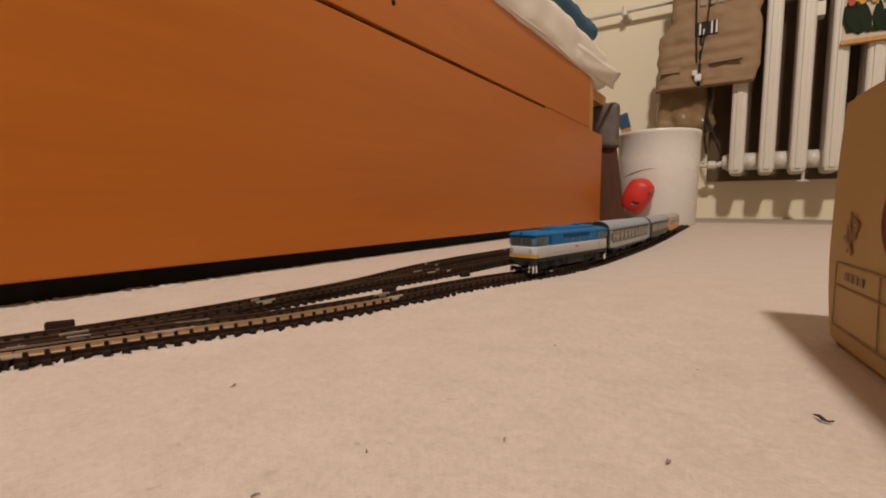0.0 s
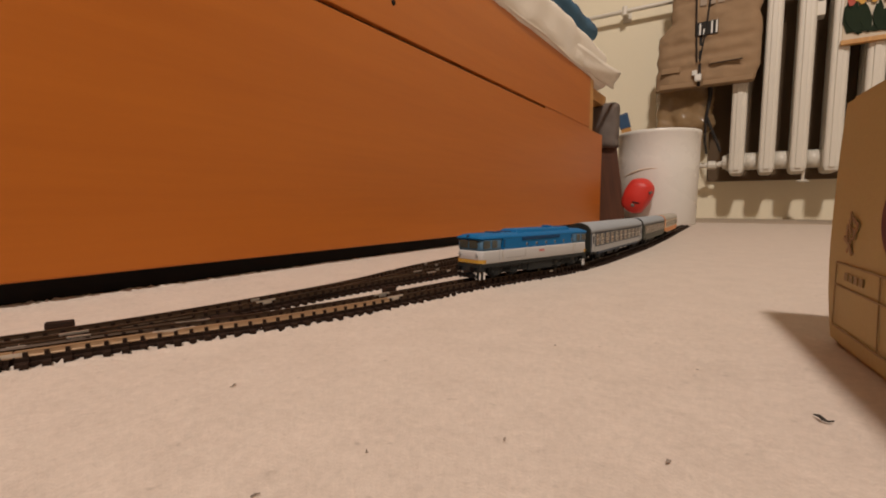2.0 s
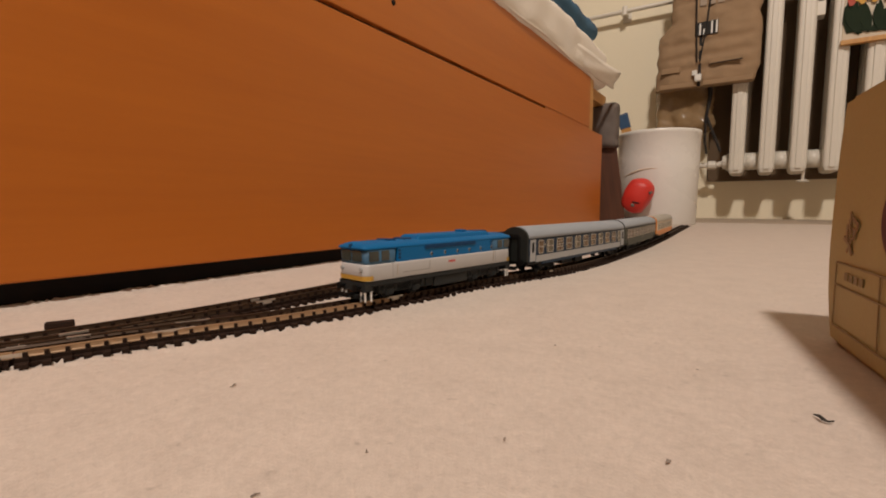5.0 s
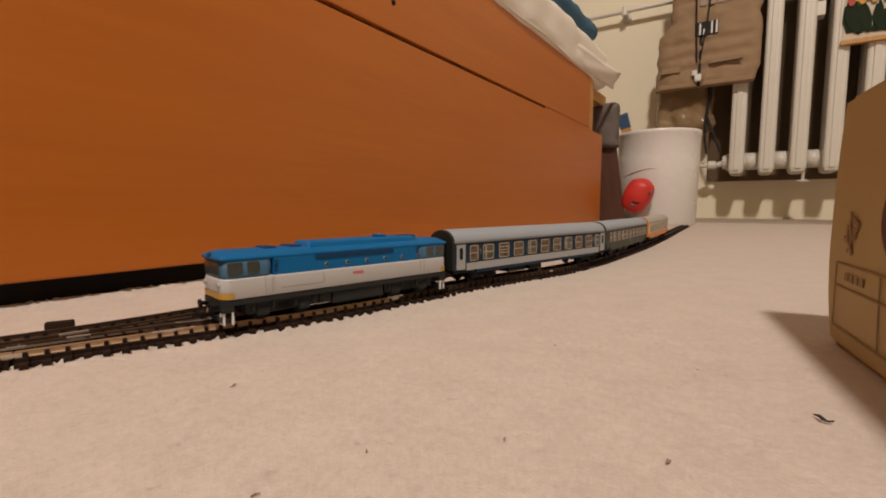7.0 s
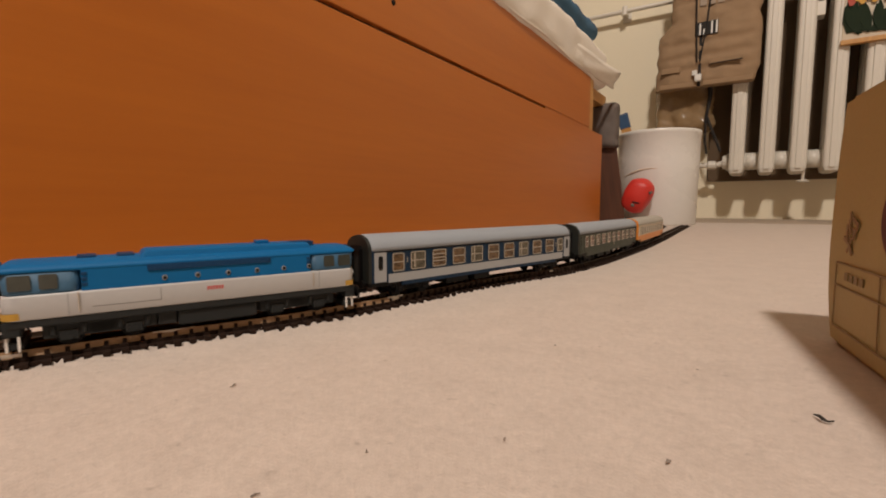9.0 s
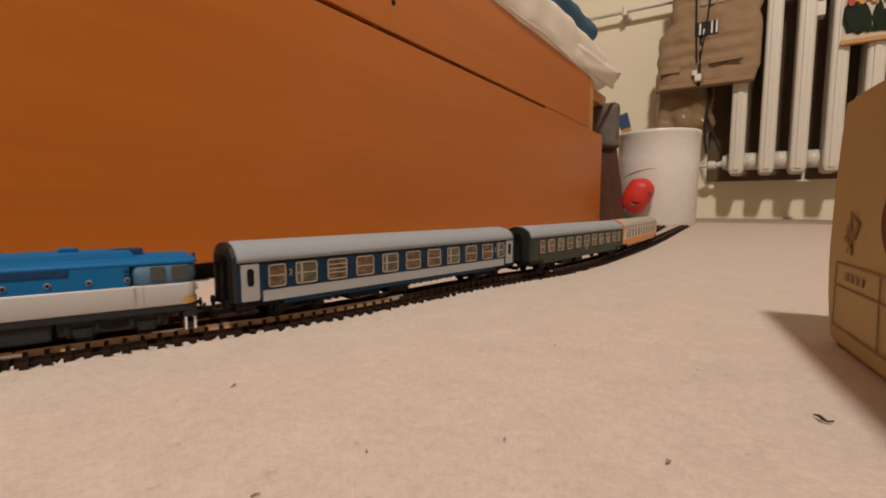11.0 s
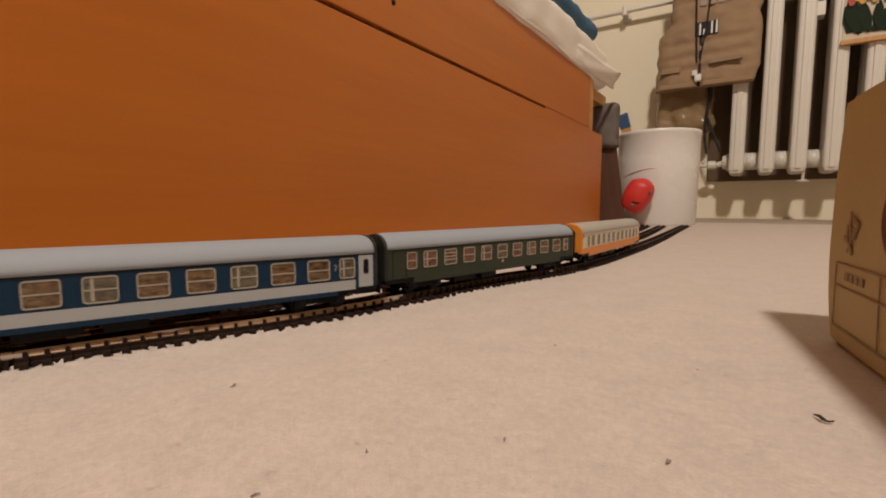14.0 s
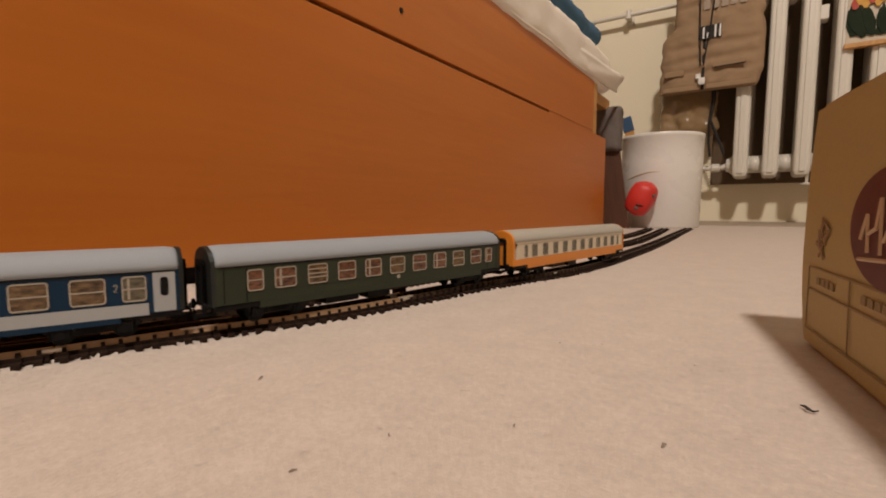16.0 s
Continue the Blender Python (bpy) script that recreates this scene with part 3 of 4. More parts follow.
def bucket():
    prof = [(0.110, 0.0), (0.113, 0.004), (0.1165, 0.20), (0.1175, 0.270), (0.1190, 0.272), (0.1190, 0.280), (0.1175, 0.282), (0.1155, 0.276), (0.1140, 0.20), (0.108, 0.008), (0.0, 0.008)]
    bm = bmesh.new()
    n = 48
    rings = [[bm.verts.new((r * math.cos(2 * math.pi * k / n), r * math.sin(2 * math.pi * k / n), z)) for k in range(n)] for r, z in prof[:-1]]
    for a, b in zip(rings, rings[1:]):
        for k in range(n):
            bm.faces.new((a[k], a[(k + 1) % n], b[(k + 1) % n], b[k]))
    bm.faces.new(rings[-1]), bm.faces.new(list(reversed(rings[0])))
    b = base("bucket", pose(-0.2515, 1.60, 0), label="white plastic bucket standing on the carpet", category="bucket")
    part("pail", bm, BUCKET, b, smooth=True)
    part("scuff", tube([(0.1158 * math.cos(a), 0.1158 * math.sin(a), 0.155 + 0.012 * math.sin(3 * a)) for a in (radians(d) for d in range(-135, -80, 6))], [0.0006, 0.0016, 0.002, 0.003, 0.003, 0.003, 0.002, 0.002, 0.0016, 0.0006], 6), STAIN, b, "faint brown scuff mark")


def bed_end_clutter():
    tagged(part("leaning_board", box((-0.070, -0.006, 0), (0.0, 0.006, 0.300), 0.002), BROWN_WOOD), label="dark brown wooden board leaning at the end of the bed", category="board").matrix_basis = pose(-0.303, 1.425, 0.0, 0, -8, 8)
    tagged(part("grey_bag", cloth_slab((-0.415, 1.392, 0.225), (-0.332, 1.446, 0.352), 0.005, 30, 1.5, 0.008, 0.4), GREY, smooth=True), label="grey cloth bag hanging over the leaning board", category="bag")
    bx = base("wooden_slat", pose(-0.265, 1.56, 0.012, 0, -15, 0), label="flat wooden slat with a blue end leaning in the bucket", category="slat")
    part("slat", box((-0.014, -0.005, 0.0), (0.014, 0.005, 0.30), 0.001), PALE_WOOD, bx)
    part("slat_end", box((-0.0155, -0.0065, 0.298), (0.0155, 0.0065, 0.345), 0.002), BLUE_CARD, bx, "dark blue end")
    ball = base("toy_ball", pose(-0.275, 1.435, 0.088, 0, 24, 0), label="red plastic toy head with a grey slit leaning on the bucket", category="toy")
    bm = bmesh.new()
    bmesh.ops.create_uvsphere(bm, u_segments=28, v_segments=18, radius=1)
    for v in bm.verts:
        m_ = max(abs(v.co.x), abs(v.co.y), abs(v.co.z))
        v.co = v.co * (0.8 + 0.2 / m_)
        v.co = Vector((v.co.x * 0.039, v.co.y * 0.040, v.co.z * (0.050 if v.co.z > 0 else 0.052)))
        v.co += noise.noise_vector(v.co * 25) * 0.003
    part("shell", bm, RED, ball, smooth=True)

    def on(lon, lat, k=1.0):
        a, c = radians(lon), radians(lat)
        return (0.041 * k * math.cos(c) * math.sin(a), -0.042 * k * math.cos(c) * math.cos(a), 0.053 * k * math.sin(c))
    part("slit", tube([on(a, -22 + 0.004 * a * a, 1.0) for a in range(2, 37, 6)], [0.001] + [0.0022] * 4 + [0.001], 6), DARK, ball, "dark curved slit")
    part("patch", tube([on(18, -33), on(2, -33)], [0.004, 0.005], 6), GREY, ball, "small grey patch")
    part("patch", tube([on(48, 20), on(62, 26)], [0.005, 0.004], 6), GREY, ball, "small grey patch")


def carton():
    """Its far lower corner is the origin; the printed face runs along -y."""
    c = base("carton", label="tan printed cardboard carton standing on the carpet", category="box")
    L, W, H = 0.235, 0.13, 0.1035
    bm = box((0, -L, 0), (W, 0, H))
    bmesh.ops.subdivide_edges(bm, edges=bm.edges[:], cuts=9, use_grid_fill=True)
    for v in bm.verts:
        u, w, q = v.co.x / W * 2 - 1, -v.co.y / L * 2 - 1, v.co.z / H * 2 - 1
        if abs(u) > 0.99:
            v.co.x += u * 0.0016 * (1 - w * w) * (1 - q * q)
        if abs(w) > 0.99:
            v.co.y -= w * 0.0085 * (1 - q * q) * (1 - 0.45 * q)
        v.co += noise.noise_vector(v.co * 30) * 0.0006
        if v.co.z < 0.001:
            v.co.z = 0
    sharp = [e for e in bm.edges if len(e.link_faces) == 2 and e.calc_face_angle() > 1.0]
    bmesh.ops.bevel(bm, geom=sharp, offset=0.0022, segments=3, affect="EDGES")
    part("body", bm, CARTON, c)

    def face_x(y, z):
        w, q = -y / L * 2 - 1, z / H * 2 - 1
        return -0.0016 * (1 - w * w) * (1 - q * q)

    def stroke(pts, wd, nm, mt, lab=""):
        bm = bmesh.new()
        P = [Vector((0, y, z)) for y, z in pts]
        up, lo = [], []
        for i, p in enumerate(P):
            d = (P[min(i + 1, len(P) - 1)] - P[max(i - 1, 0)]).normalized()
            nrm = Vector((0, -d.z, d.y)) * wd / 2
            for row, sgn in ((up, 1), (lo, -1)):
                q = p + nrm * sgn
                q.x = face_x(q.y, q.z) - 0.0011
                row.append(bm.verts.new(q))
        for i in range(len(P) - 1):
            bm.faces.new((up[i], up[i + 1], lo[i + 1], lo[i]))
        ex = bmesh.ops.extrude_face_region(bm, geom=bm.faces[:])["geom"]
        for v in [g for g in ex if isinstance(g, bmesh.types.BMVert)]:
            v.co.x += 0.0004
        bmesh.ops.recalc_face_normals(bm, faces=bm.faces)
        part(nm, bm, mt, c, lab)

    def run(y0, z0, y1, z1, n=12):
        return [(y0 + (y1 - y0) * k / n, z0 + (z1 - z0) * k / n) for k in range(n + 1)]
    for z in (0.0353, 0.0260, 0.0088):
        stroke(run(-0.007, z, -0.228, z, 24), 0.0006, "printed_rule", INK)
    for y in (-0.007, -0.052, -0.098, -0.150, -0.19):
        stroke(run(y, 0.0353, y, 0.0088), 0.0005, "printed_rule", INK)
    for y0, k in ((-0.018, 4), (-0.062, 5), (-0.110, 4)):
        for i in range(k):
            stroke(run(y0 - i * 0.0052, 0.0305, y0 - i * 0.0052 - 0.0036, 0.0305, 2), 0.0028, "print_bar", INK, "print too small to read")
    rng = random.Random(3)
    for i in range(7):
        y, z = -0.0215 + rng.uniform(-0.005, 0.005), 0.0445 + rng.uniform(-0.005, 0.006)
        stroke([(y, z), (y + rng.uniform(-0.004, 0.004), z + rng.uniform(0.002, 0.005)), (y + rng.uniform(-0.004, 0.004), z + rng.uniform(0.004, 0.007))], 0.0016, "printed_emblem", EMBLEM, "small faded emblem")
    n = 40
    bm = bmesh.new()
    oy, oz = -0.079, 0.0540
    ring = []
    for k in range(n):
        y, z = oy + 0.0290 * math.cos(2 * math.pi * k / n), oz + 0.0185 * math.sin(2 * math.pi * k / n)
        ring.append(bm.verts.new((face_x(y, z) - 0.0012, y, z)))
    f = bm.faces.new(ring)
    ex = bmesh.ops.extrude_face_region(bm, geom=[f])["geom"]
    for v in [g for g in ex if isinstance(g, bmesh.types.BMVert)]:
        v.co.x += 0.0005
    bmesh.ops.recalc_face_normals(bm, faces=bm.faces)
    oval = part("printed_oval", bm, MAROON, c, "maroon oval mark")
    for pts in ([(0.019, -0.004), (0.015, 0.004), (0.0135, -0.008)], [(0.0135, -0.002), (0.008, 0.000), (0.006, 0.009), (0.0045, -0.008)], [(0.003, -0.004), (-0.003, 0.004), (-0.006, -0.005)], [(-0.008, 0.008), (-0.009, -0.007), (-0.014, -0.005)], [(0.020, -0.0105), (-0.016, -0.0085)]):
        bm = bmesh.new()
        for (a, b), (d, e) in zip(pts, pts[1:]):
            add_tube(bm, [(face_x(oy + a, oz + b) - 0.0013, oy + a, oz + b), (face_x(oy + d, oz + e) - 0.0013, oy + d, oz + e)], 0.0007, 5)
        part("mark_stroke", bm, CREAM_INK, oval, "cream script stroke drawn as plain line")
    return c


def lint():
    rng = random.Random(9)
    made = []
    for k, (x, y, r) in enumerate(((-0.1389, 0.0854, 0.0010), (-0.0128, 0.113, 0.0012), (-0.0654, 0.1851, 0.0008), (-0.0493, 0.1026, 0.0007), (-0.081, 0.0541, 0.0009), (-0.0743, 0.0788, 0.0006), (-0.0498, 0.1926, 0.0006), (-0.0134, 0.1848, 0.0006))):
        pts = [(x, y, 0.0001)]
        for i in range(4):
            q = pts[-1]
            pts.append((q[0] + rng.uniform(-1, 1) * r * 0.9, q[1] + rng.uniform(-1, 1) * r * 1.0, 0.0002 + rng.uniform(0, r * 0.5)))
        tagged(part("carpet_lint", tube(pts, [r * 0.14, r * 0.24, r * 0.28, r * 0.2, r * 0.1], 6), SPECK), label="grey speck of lint on the carpet", category="lint", group="lint on the carpet")
    tagged(part("carpet_lint", tube([(0.0176, 0.1612, 0.0006), (0.0186, 0.1598, 0.0010), (0.0192, 0.1584, 0.0009), (0.0204, 0.1577, 0.0006), (0.0217, 0.1583, 0.0009)], [0.0002, 0.0004, 0.0005, 0.0003, 0.0002], 6), LINT),
           label="curled dark scrap of lint on the carpet", category="lint", group="lint on the carpet")


room()
bed()
radiator()
vest()
tulip_board()
bucket()
bed_end_clutter()
CARTON_BOX = carton()
lint()


# ---- the train ----
def wheelset(x, parent, r=0.0042):
    bm = bmesh.new()
    for sgn in (1, -1):
        add_tube(bm, [(x, sgn * 0.0052, r), (x, sgn * 0.0057, r), (x, sgn * 0.0058, r), (x, sgn * 0.0075, r)], [r * 1.1, r * 1.1, r, r], 16)
    add_tube(bm, [(x, -0.0055, r), (x, 0.0055, r)], 0.0008, 6)
    return part("wheelset", bm, DARK, parent)


def bogie(x, parent, half, material, axle):
    b = part("bogie", join(box((x - half, -0.0050, 0.0035), (x + half, 0.0050, 0.0080), 0.0005)), material, parent)
    for sgn in (1, -1):
        y0, y1 = sorted((sgn * 0.0080, sgn * 0.0102))
        low, top = (0.0038, 0.0092) if half > 0.015 else (0.0034, 0.0080)
        bm = box((x - half, y0, low), (x + half, y1, top), 0.0004)
        for ax in (x - axle, x + axle):
            add_box(bm, (ax - 0.0028, min(y0, y1 + 0), 0.0026), (ax + 0.0028, y1 + 0.0006 if sgn > 0 else y1, 0.0068), 0.0004)
            add_tube(bm, [(ax, sgn * 0.0100, 0.0042), (ax, sgn * 0.0114, 0.0042)], 0.0014, 10)
            for d in (-0.0045, 0.0045):
                add_tube(bm, [(ax + d, sgn * 0.0104, 0.0052), (ax + d, sgn * 0.0104, 0.0086)], 0.0009, 8)
        add_box(bm, (x - 0.004, y0, 0.0040), (x + 0.004, y1, 0.0084), 0.0004)
        part("side_frame", bm, material, b)
    for ax in (x - axle, x + axle):
        wheelset(ax, b)
    return b


def ends(parent, hl, z, material=None):
    """Buffers and couplers at both ends."""
    for e in (1, -1):
        for sgn in (1, -1):
            bm = tube([(e * hl, sgn * 0.0073, z), (e * (hl + 0.0030), sgn * 0.0073, z), (e * (hl + 0.0031), sgn * 0.0073, z), (e * (hl + 0.0040), sgn * 0.0073, z)],
                      [0.0010, 0.0010, 0.0021, 0.0021], 12)
            part("buffer", bm, material or DARK, parent)
        part("coupler", join(box((min(e * (hl - 0.004), e * (hl + 0.0062)), -0.0012, z - 0.0050), (max(e * (hl - 0.004), e * (hl + 0.0062)), 0.0012, z - 0.0034), 0.0003),
                             box((min(e * (hl + 0.0055), e * (hl + 0.0066)), -0.0045, z - 0.0052), (max(e * (hl + 0.0055), e * (hl + 0.0066)), 0.0045, z - 0.0026), 0.0003)), DARK, parent)


def both_sides(parent, name, build, material, label=""):
    """The same piece on either flank."""
    out = []
    for sgn in (1, -1):
        bm = build()
        if sgn < 0:
            bmesh.ops.rotate(bm, verts=bm.verts, cent=(0, 0, 0), matrix=Matrix.Rotation(math.pi, 3, "Z"))
        out.append(part(name, bm, material, parent, label))
    return out


def locomotive():
    """Local x points forward, z = 0 is the rail top."""
    lo = base("model_locomotive", label="blue and white model diesel locomotive running on the track", category="model train")
    part("lower_body", slices([(0.0122, 0.0650, 0.0124, 0.004), (0.0128, 0.0655, 0.0128, 0.004), (0.0206, 0.0656, 0.0128, 0.0045), (0.0216, 0.0652, 0.0128, 0.0045)], 6), LOCO_WHITE, lo, "grey-white lower body", True)
    part("upper_body", slices([(0.02165, 0.0430, 0.0128, 0.0004), (0.0288, 0.0430, 0.0126, 0.0004)], 3), LOCO_BLUE, lo)
    part("roof", slices([(0.0286, 0.0650, 0.0126, 0.0024), (0.0290, 0.0663, 0.0128, 0.0024), (0.0298, 0.0663, 0.0125, 0.0024), (0.0307, 0.0654, 0.0112, 0.004), (0.0314, 0.0642, 0.0092, 0.004), (0.0319, 0.0630, 0.0062, 0.003), (0.0321, 0.061, 0.0025, 0.002)], 6), LOCO_BLUE, lo, "", True)
    part("raised_roof", slices([(0.0312, 0.0350, 0.0088, 0.001), (0.0333, 0.0335, 0.0080, 0.001), (0.0339, 0.0325, 0.0066, 0.001)], 3), LOCO_BLUE, lo).location.x = -0.0105
    for e in (1, -1):
        cab = part("cab", slices([(0.02165, 0.0107, 0.0127, 0.0040), (0.0225, 0.0108, 0.0125, 0.0034), (0.0288, 0.0112, 0.0124, 0.0030)], 6), CAB_GREY, lo, "blue-grey cab with smoky windows", True)
        cab.location.x = e * 0.0541
        for sgn in (1, -1):
            for dx, w in ((0.0058, 0.0031), (-0.0020, 0.0026)):
                bm = plate(e * dx, 0.0255, w, 0.0024, 0.0006, sgn * 0.0120, sgn * 0.0129)
                part("side_window", bm, CABGLASS, cab)
        for sgn in (1, -1):
            bm = plate(sgn * 0.0048, 0.0256, 0.0042, 0.0025, 0.0009, 0, 0.0008)
            bmesh.ops.rotate(bm, verts=bm.verts, cent=(0, 0, 0), matrix=Matrix.Rotation(-math.pi / 2 * e, 3, "Z"))
            bmesh.ops.translate(bm, verts=bm.verts, vec=(e * 0.0107, 0, 0))
            part("windscreen", bm, CABGLASS, cab)
        part("front_stripe", slices([(0.0126, 0.0042, 0.0130, 0.0042), (0.0152, 0.0042, 0.0130, 0.0042)], 6, False), YELLOW, lo, "yellow warning stripe").location.x = e * 0.0617
        for sgn in (1, -1):
            part("headlight", tube([(e * 0.0650, sgn * 0.0085, 0.0188), (e * 0.0663, sgn * 0.0085, 0.0188)], [0.0015, 0.0012], 12), WAIST, lo)
        part("top_light", tube([(e * 0.0655, 0, 0.0305), (e * 0.0668, 0, 0.0305)], [0.0012, 0.0009], 10), DEEP_BLUE, lo)
        part("snowplough", box((min(e * 0.0600, e * 0.0650), -0.0105, 0.0012), (max(e * 0.0600, e * 0.0650), 0.0105, 0.0042), 0.0005), UNDER, lo)
        for x, y in ((0.0646, 0.0070), (0.0646, 0.0106), (0.0612, 0.0114)):
            for sgn in (1, -1):
                part("step_bar", box((e * x - 0.0004, sgn * y - 0.0005, 0.0006), (e * x + 0.0004, sgn * y + 0.0005, 0.0070), 0.0002), TAGW, lo, "white step bar")
        part("handrail", tube([(e * 0.0440, 0.0133, 0.0140), (e * 0.0440, 0.0134, 0.0215)], 0.00025, 6), SILVER, lo)
        part("door_seam", box((e * 0.0470 - 0.0002, 0.0126, 0.0130), (e * 0.0470 + 0.0002, 0.01288, 0.0214)), WAIST, lo)
        part("louvre", join(*[box((e * 0.0420 - 0.0009, 0.0122, 0.0232 + k * 0.0018), (e * 0.0420 + 0.0009, 0.01305, 0.0243 + k * 0.0018), 0.0002) for k in range(3)]), DEEP_BLUE, lo)
    both_sides(lo, "grille", lambda: join(box((-0.0246, 0.0123, 0.0268), (0.0223, 0.01315, 0.0290), 0.0002), *[box((-0.0242 + 0.0018 * k, 0.0130, 0.0270), (-0.0233 + 0.0018 * k, 0.01335, 0.0288)) for k in range(26)]), DEEP_BLUE, "dark blue ventilation grille")
    for k in range(6):
        x = 0.0166 - 0.01175 * k
        for rim in both_sides(lo, "porthole", lambda: tube([(x, 0.0124, 0.0240), (x, 0.01305, 0.0240), (x, 0.0132, 0.0240)], [0.0010, 0.0010, 0.0008], 12), SEAM, "small round window"):
            s = 1 if rim.data.vertices[0].co.y > 0 else -1
            part("pane", tube([(x * s, s * 0.0130, 0.0240), (x * s, s * 0.01335, 0.0240)], 0.00062, 8), DARK, rim)
    both_sides(lo, "lettering", lambda: join(*[box((-0.0047 + 0.0011 * k, 0.0127, 0.0174), (-0.0040 + 0.0011 * k, 0.01292, 0.0190)) for k in range(6)]), SIGNRED, "red lettering reduced to bars")
    both_sides(lo, "body_seam", lambda: join(box((0.0180, 0.0127, 0.0150), (0.0400, 0.01290, 0.0153)), box((0.0180, 0.0127, 0.0153), (0.0183, 0.01290, 0.0200))), SEAM)
    part("exhaust", box((-0.0268, -0.003, 0.0336), (-0.0212, 0.003, 0.0352), 0.0004), LOCO_BLUE, lo)
    part("roof_fan", join(box((-0.0478, -0.004, 0.0318), (-0.0374, 0.004, 0.0342), 0.0005)), DEEP_BLUE, lo)
    for x in (0.0288, 0.0412):
        part("roof_vent", box((x - 0.003, -0.0052, 0.0310), (x + 0.003, 0.0052, 0.0327), 0.0005), DEEP_BLUE, lo)
    part("chassis", join(box((-0.0640, -0.0123, 0.0092), (0.0640, 0.0123, 0.0122), 0.0005), box((-0.0655, -0.0120, 0.0062), (-0.0605, 0.0120, 0.0120), 0.0006), box((0.0605, -0.0120, 0.0062), (0.0655, 0.0120, 0.0120), 0.0006)), UNDER, lo, "dark grey chassis")
    part("fuel_tank", box((-0.0185, -0.0112, 0.0026), (0.0125, 0.0112, 0.0094), 0.0010), UNDER, lo)
    part("battery_box", box((0.0130, -0.0100, 0.0038), (0.0195, 0.0105, 0.0094), 0.0005), UNDER, lo)
    for x in (0.0375, -0.0375):
        bogie(x, lo, 0.0175, UNDER, 0.0100)
    ends(lo, 0.0652, 0.0088)
    return lo


def coach(name, label, hl, body, upper, waist, roofm, endm, windows, glass, kind):
    """A coach; local x forward, z = 0 the rail top. windows: (centre, half width)."""
    c = base(name, label=label, category="model train")
    W = 0.0118
    lowz = 0.0063
    if kind == "blue":
        part("skirt", slices([(lowz, hl - 0.022, W - 0.0002, 0.0005), (0.0084, hl - 0.022, W, 0.0005)], 2), body, c)
        part("waist_band", slices([(0.00841, hl - 0.0120, W, 0.0004), (0.0130, hl - 0.0120, W, 0.0004)], 2), waist, c, "pale grey waist band")
        part("end_sill", slices([(0.0090, hl, W - 0.0003, 0.0015), (0.0130, hl, W - 0.0003, 0.0015)], 3), body, c)
        part("window_band", slices([(0.01301, hl, W, 0.0015), (0.0252, hl, W, 0.0015)], 3), upper, c)
    elif kind == "green":
        part("skirt", slices([(lowz, hl - 0.0200, W - 0.0003, 0.0005), (0.0095, hl - 0.0200, W, 0.0005)], 2), body, c)
        part("side_wall", slices([(0.0094, hl, W, 0.0015), (0.0252, hl, W, 0.0015)], 3), body, c)
    else:
        part("skirt", slices([(lowz, hl - 0.0190, W - 0.0003, 0.0005), (0.0090, hl - 0.0190, W, 0.0005)], 2), body, c)
        part("waist_band", slices([(0.0090, hl, W, 0.0015), (0.0135, hl, W, 0.0015)], 3), body, c, "orange lower body")
        part("window_band", slices([(0.01351, hl - 0.004, W - 0.0001, 0.0005), (0.0252, hl - 0.004, W - 0.0001, 0.0005)], 3), upper, c, "beige window band")
    # the roof: an arc drawn along the coach, rounded at its ends
    bm = bmesh.new()
    n, rings = 14, []
    for x, k in ((-hl + 0.0004, 0.86), (-hl + 0.0016, 0.95), (-hl + 0.005, 1.0), (hl - 0.005, 1.0), (hl - 0.0016, 0.95), (hl - 0.0004, 0.86)):
        rings.append([bm.verts.new((x, math.cos(a) * (W + 0.0003) * (0.5 + 0.5 * k), 0.0250 + (abs(math.sin(a)) ** 0.85) * 0.0085 * k)) for a in (math.pi * q / n for q in range(n + 1))])
    for a, b in zip(rings, rings[1:]):
        for q in range(n):
            bm.faces.new((a[q], b[q], b[q + 1], a[q + 1]))
        bm.faces.new((a[0], a[n], b[n], b[0]))
    bm.faces.new(rings[0]), bm.faces.new(list(reversed(rings[-1])))
    bmesh.ops.recalc_face_normals(bm, faces=bm.faces)
    part("roof", bm, roofm, c, "", True)
    both_sides(c, "gutter", lambda: box((-hl + 0.002, W - 0.0001, 0.0245), (hl - 0.002, W + 0.00035, 0.0251)), DARK if kind != "orange" else upper)
    for e in (1, -1):
        # end wall with a rounded top, and the folded gangway
        bm = bmesh.new()
        out = [(-W + 0.0003, 0.0092), (W - 0.0003, 0.0092)] + [(math.cos(a) * (W - 0.0002), 0.0250 + math.sin(a) ** 0.85 * 0.0084) for a in (math.pi * q / 12 for q in range(13))]
        A = [bm.verts.new((e * (hl - 0.0006), y, z)) for y, z in out]
        B = [bm.verts.new((e * (hl + 0.0012), y * 0.97, 0.0092 + (z - 0.0092) * 0.985)) for y, z in out]
        bm.faces.new(A), bm.faces.new(B)
        for q in range(len(A)):
            j = (q + 1) % len(A)
            bm.faces.new((A[q], A[j], B[j], B[q]))
        bmesh.ops.recalc_face_normals(bm, faces=bm.faces)
        part("end_wall", bm, endm, c)
        bm = bmesh.new()
        loops = []
        for q in range(9):
            k = 0.0005 if q % 2 else 0.0
            x = e * (hl + 0.0012 + q * 0.00022)
            out = [(-0.0052 + k, 0.0090), (-0.0052 + k, 0.0262), (-0.0038, 0.0280 - k), (0.0038, 0.0280 - k), (0.0052 - k, 0.0262), (0.0052 - k, 0.0090), (0.0034, 0.0090), (0.0034, 0.0252), (-0.0034, 0.0252), (-0.0034, 0.0090)]
            loops.append([bm.verts.new((x, y, z)) for y, z in out])
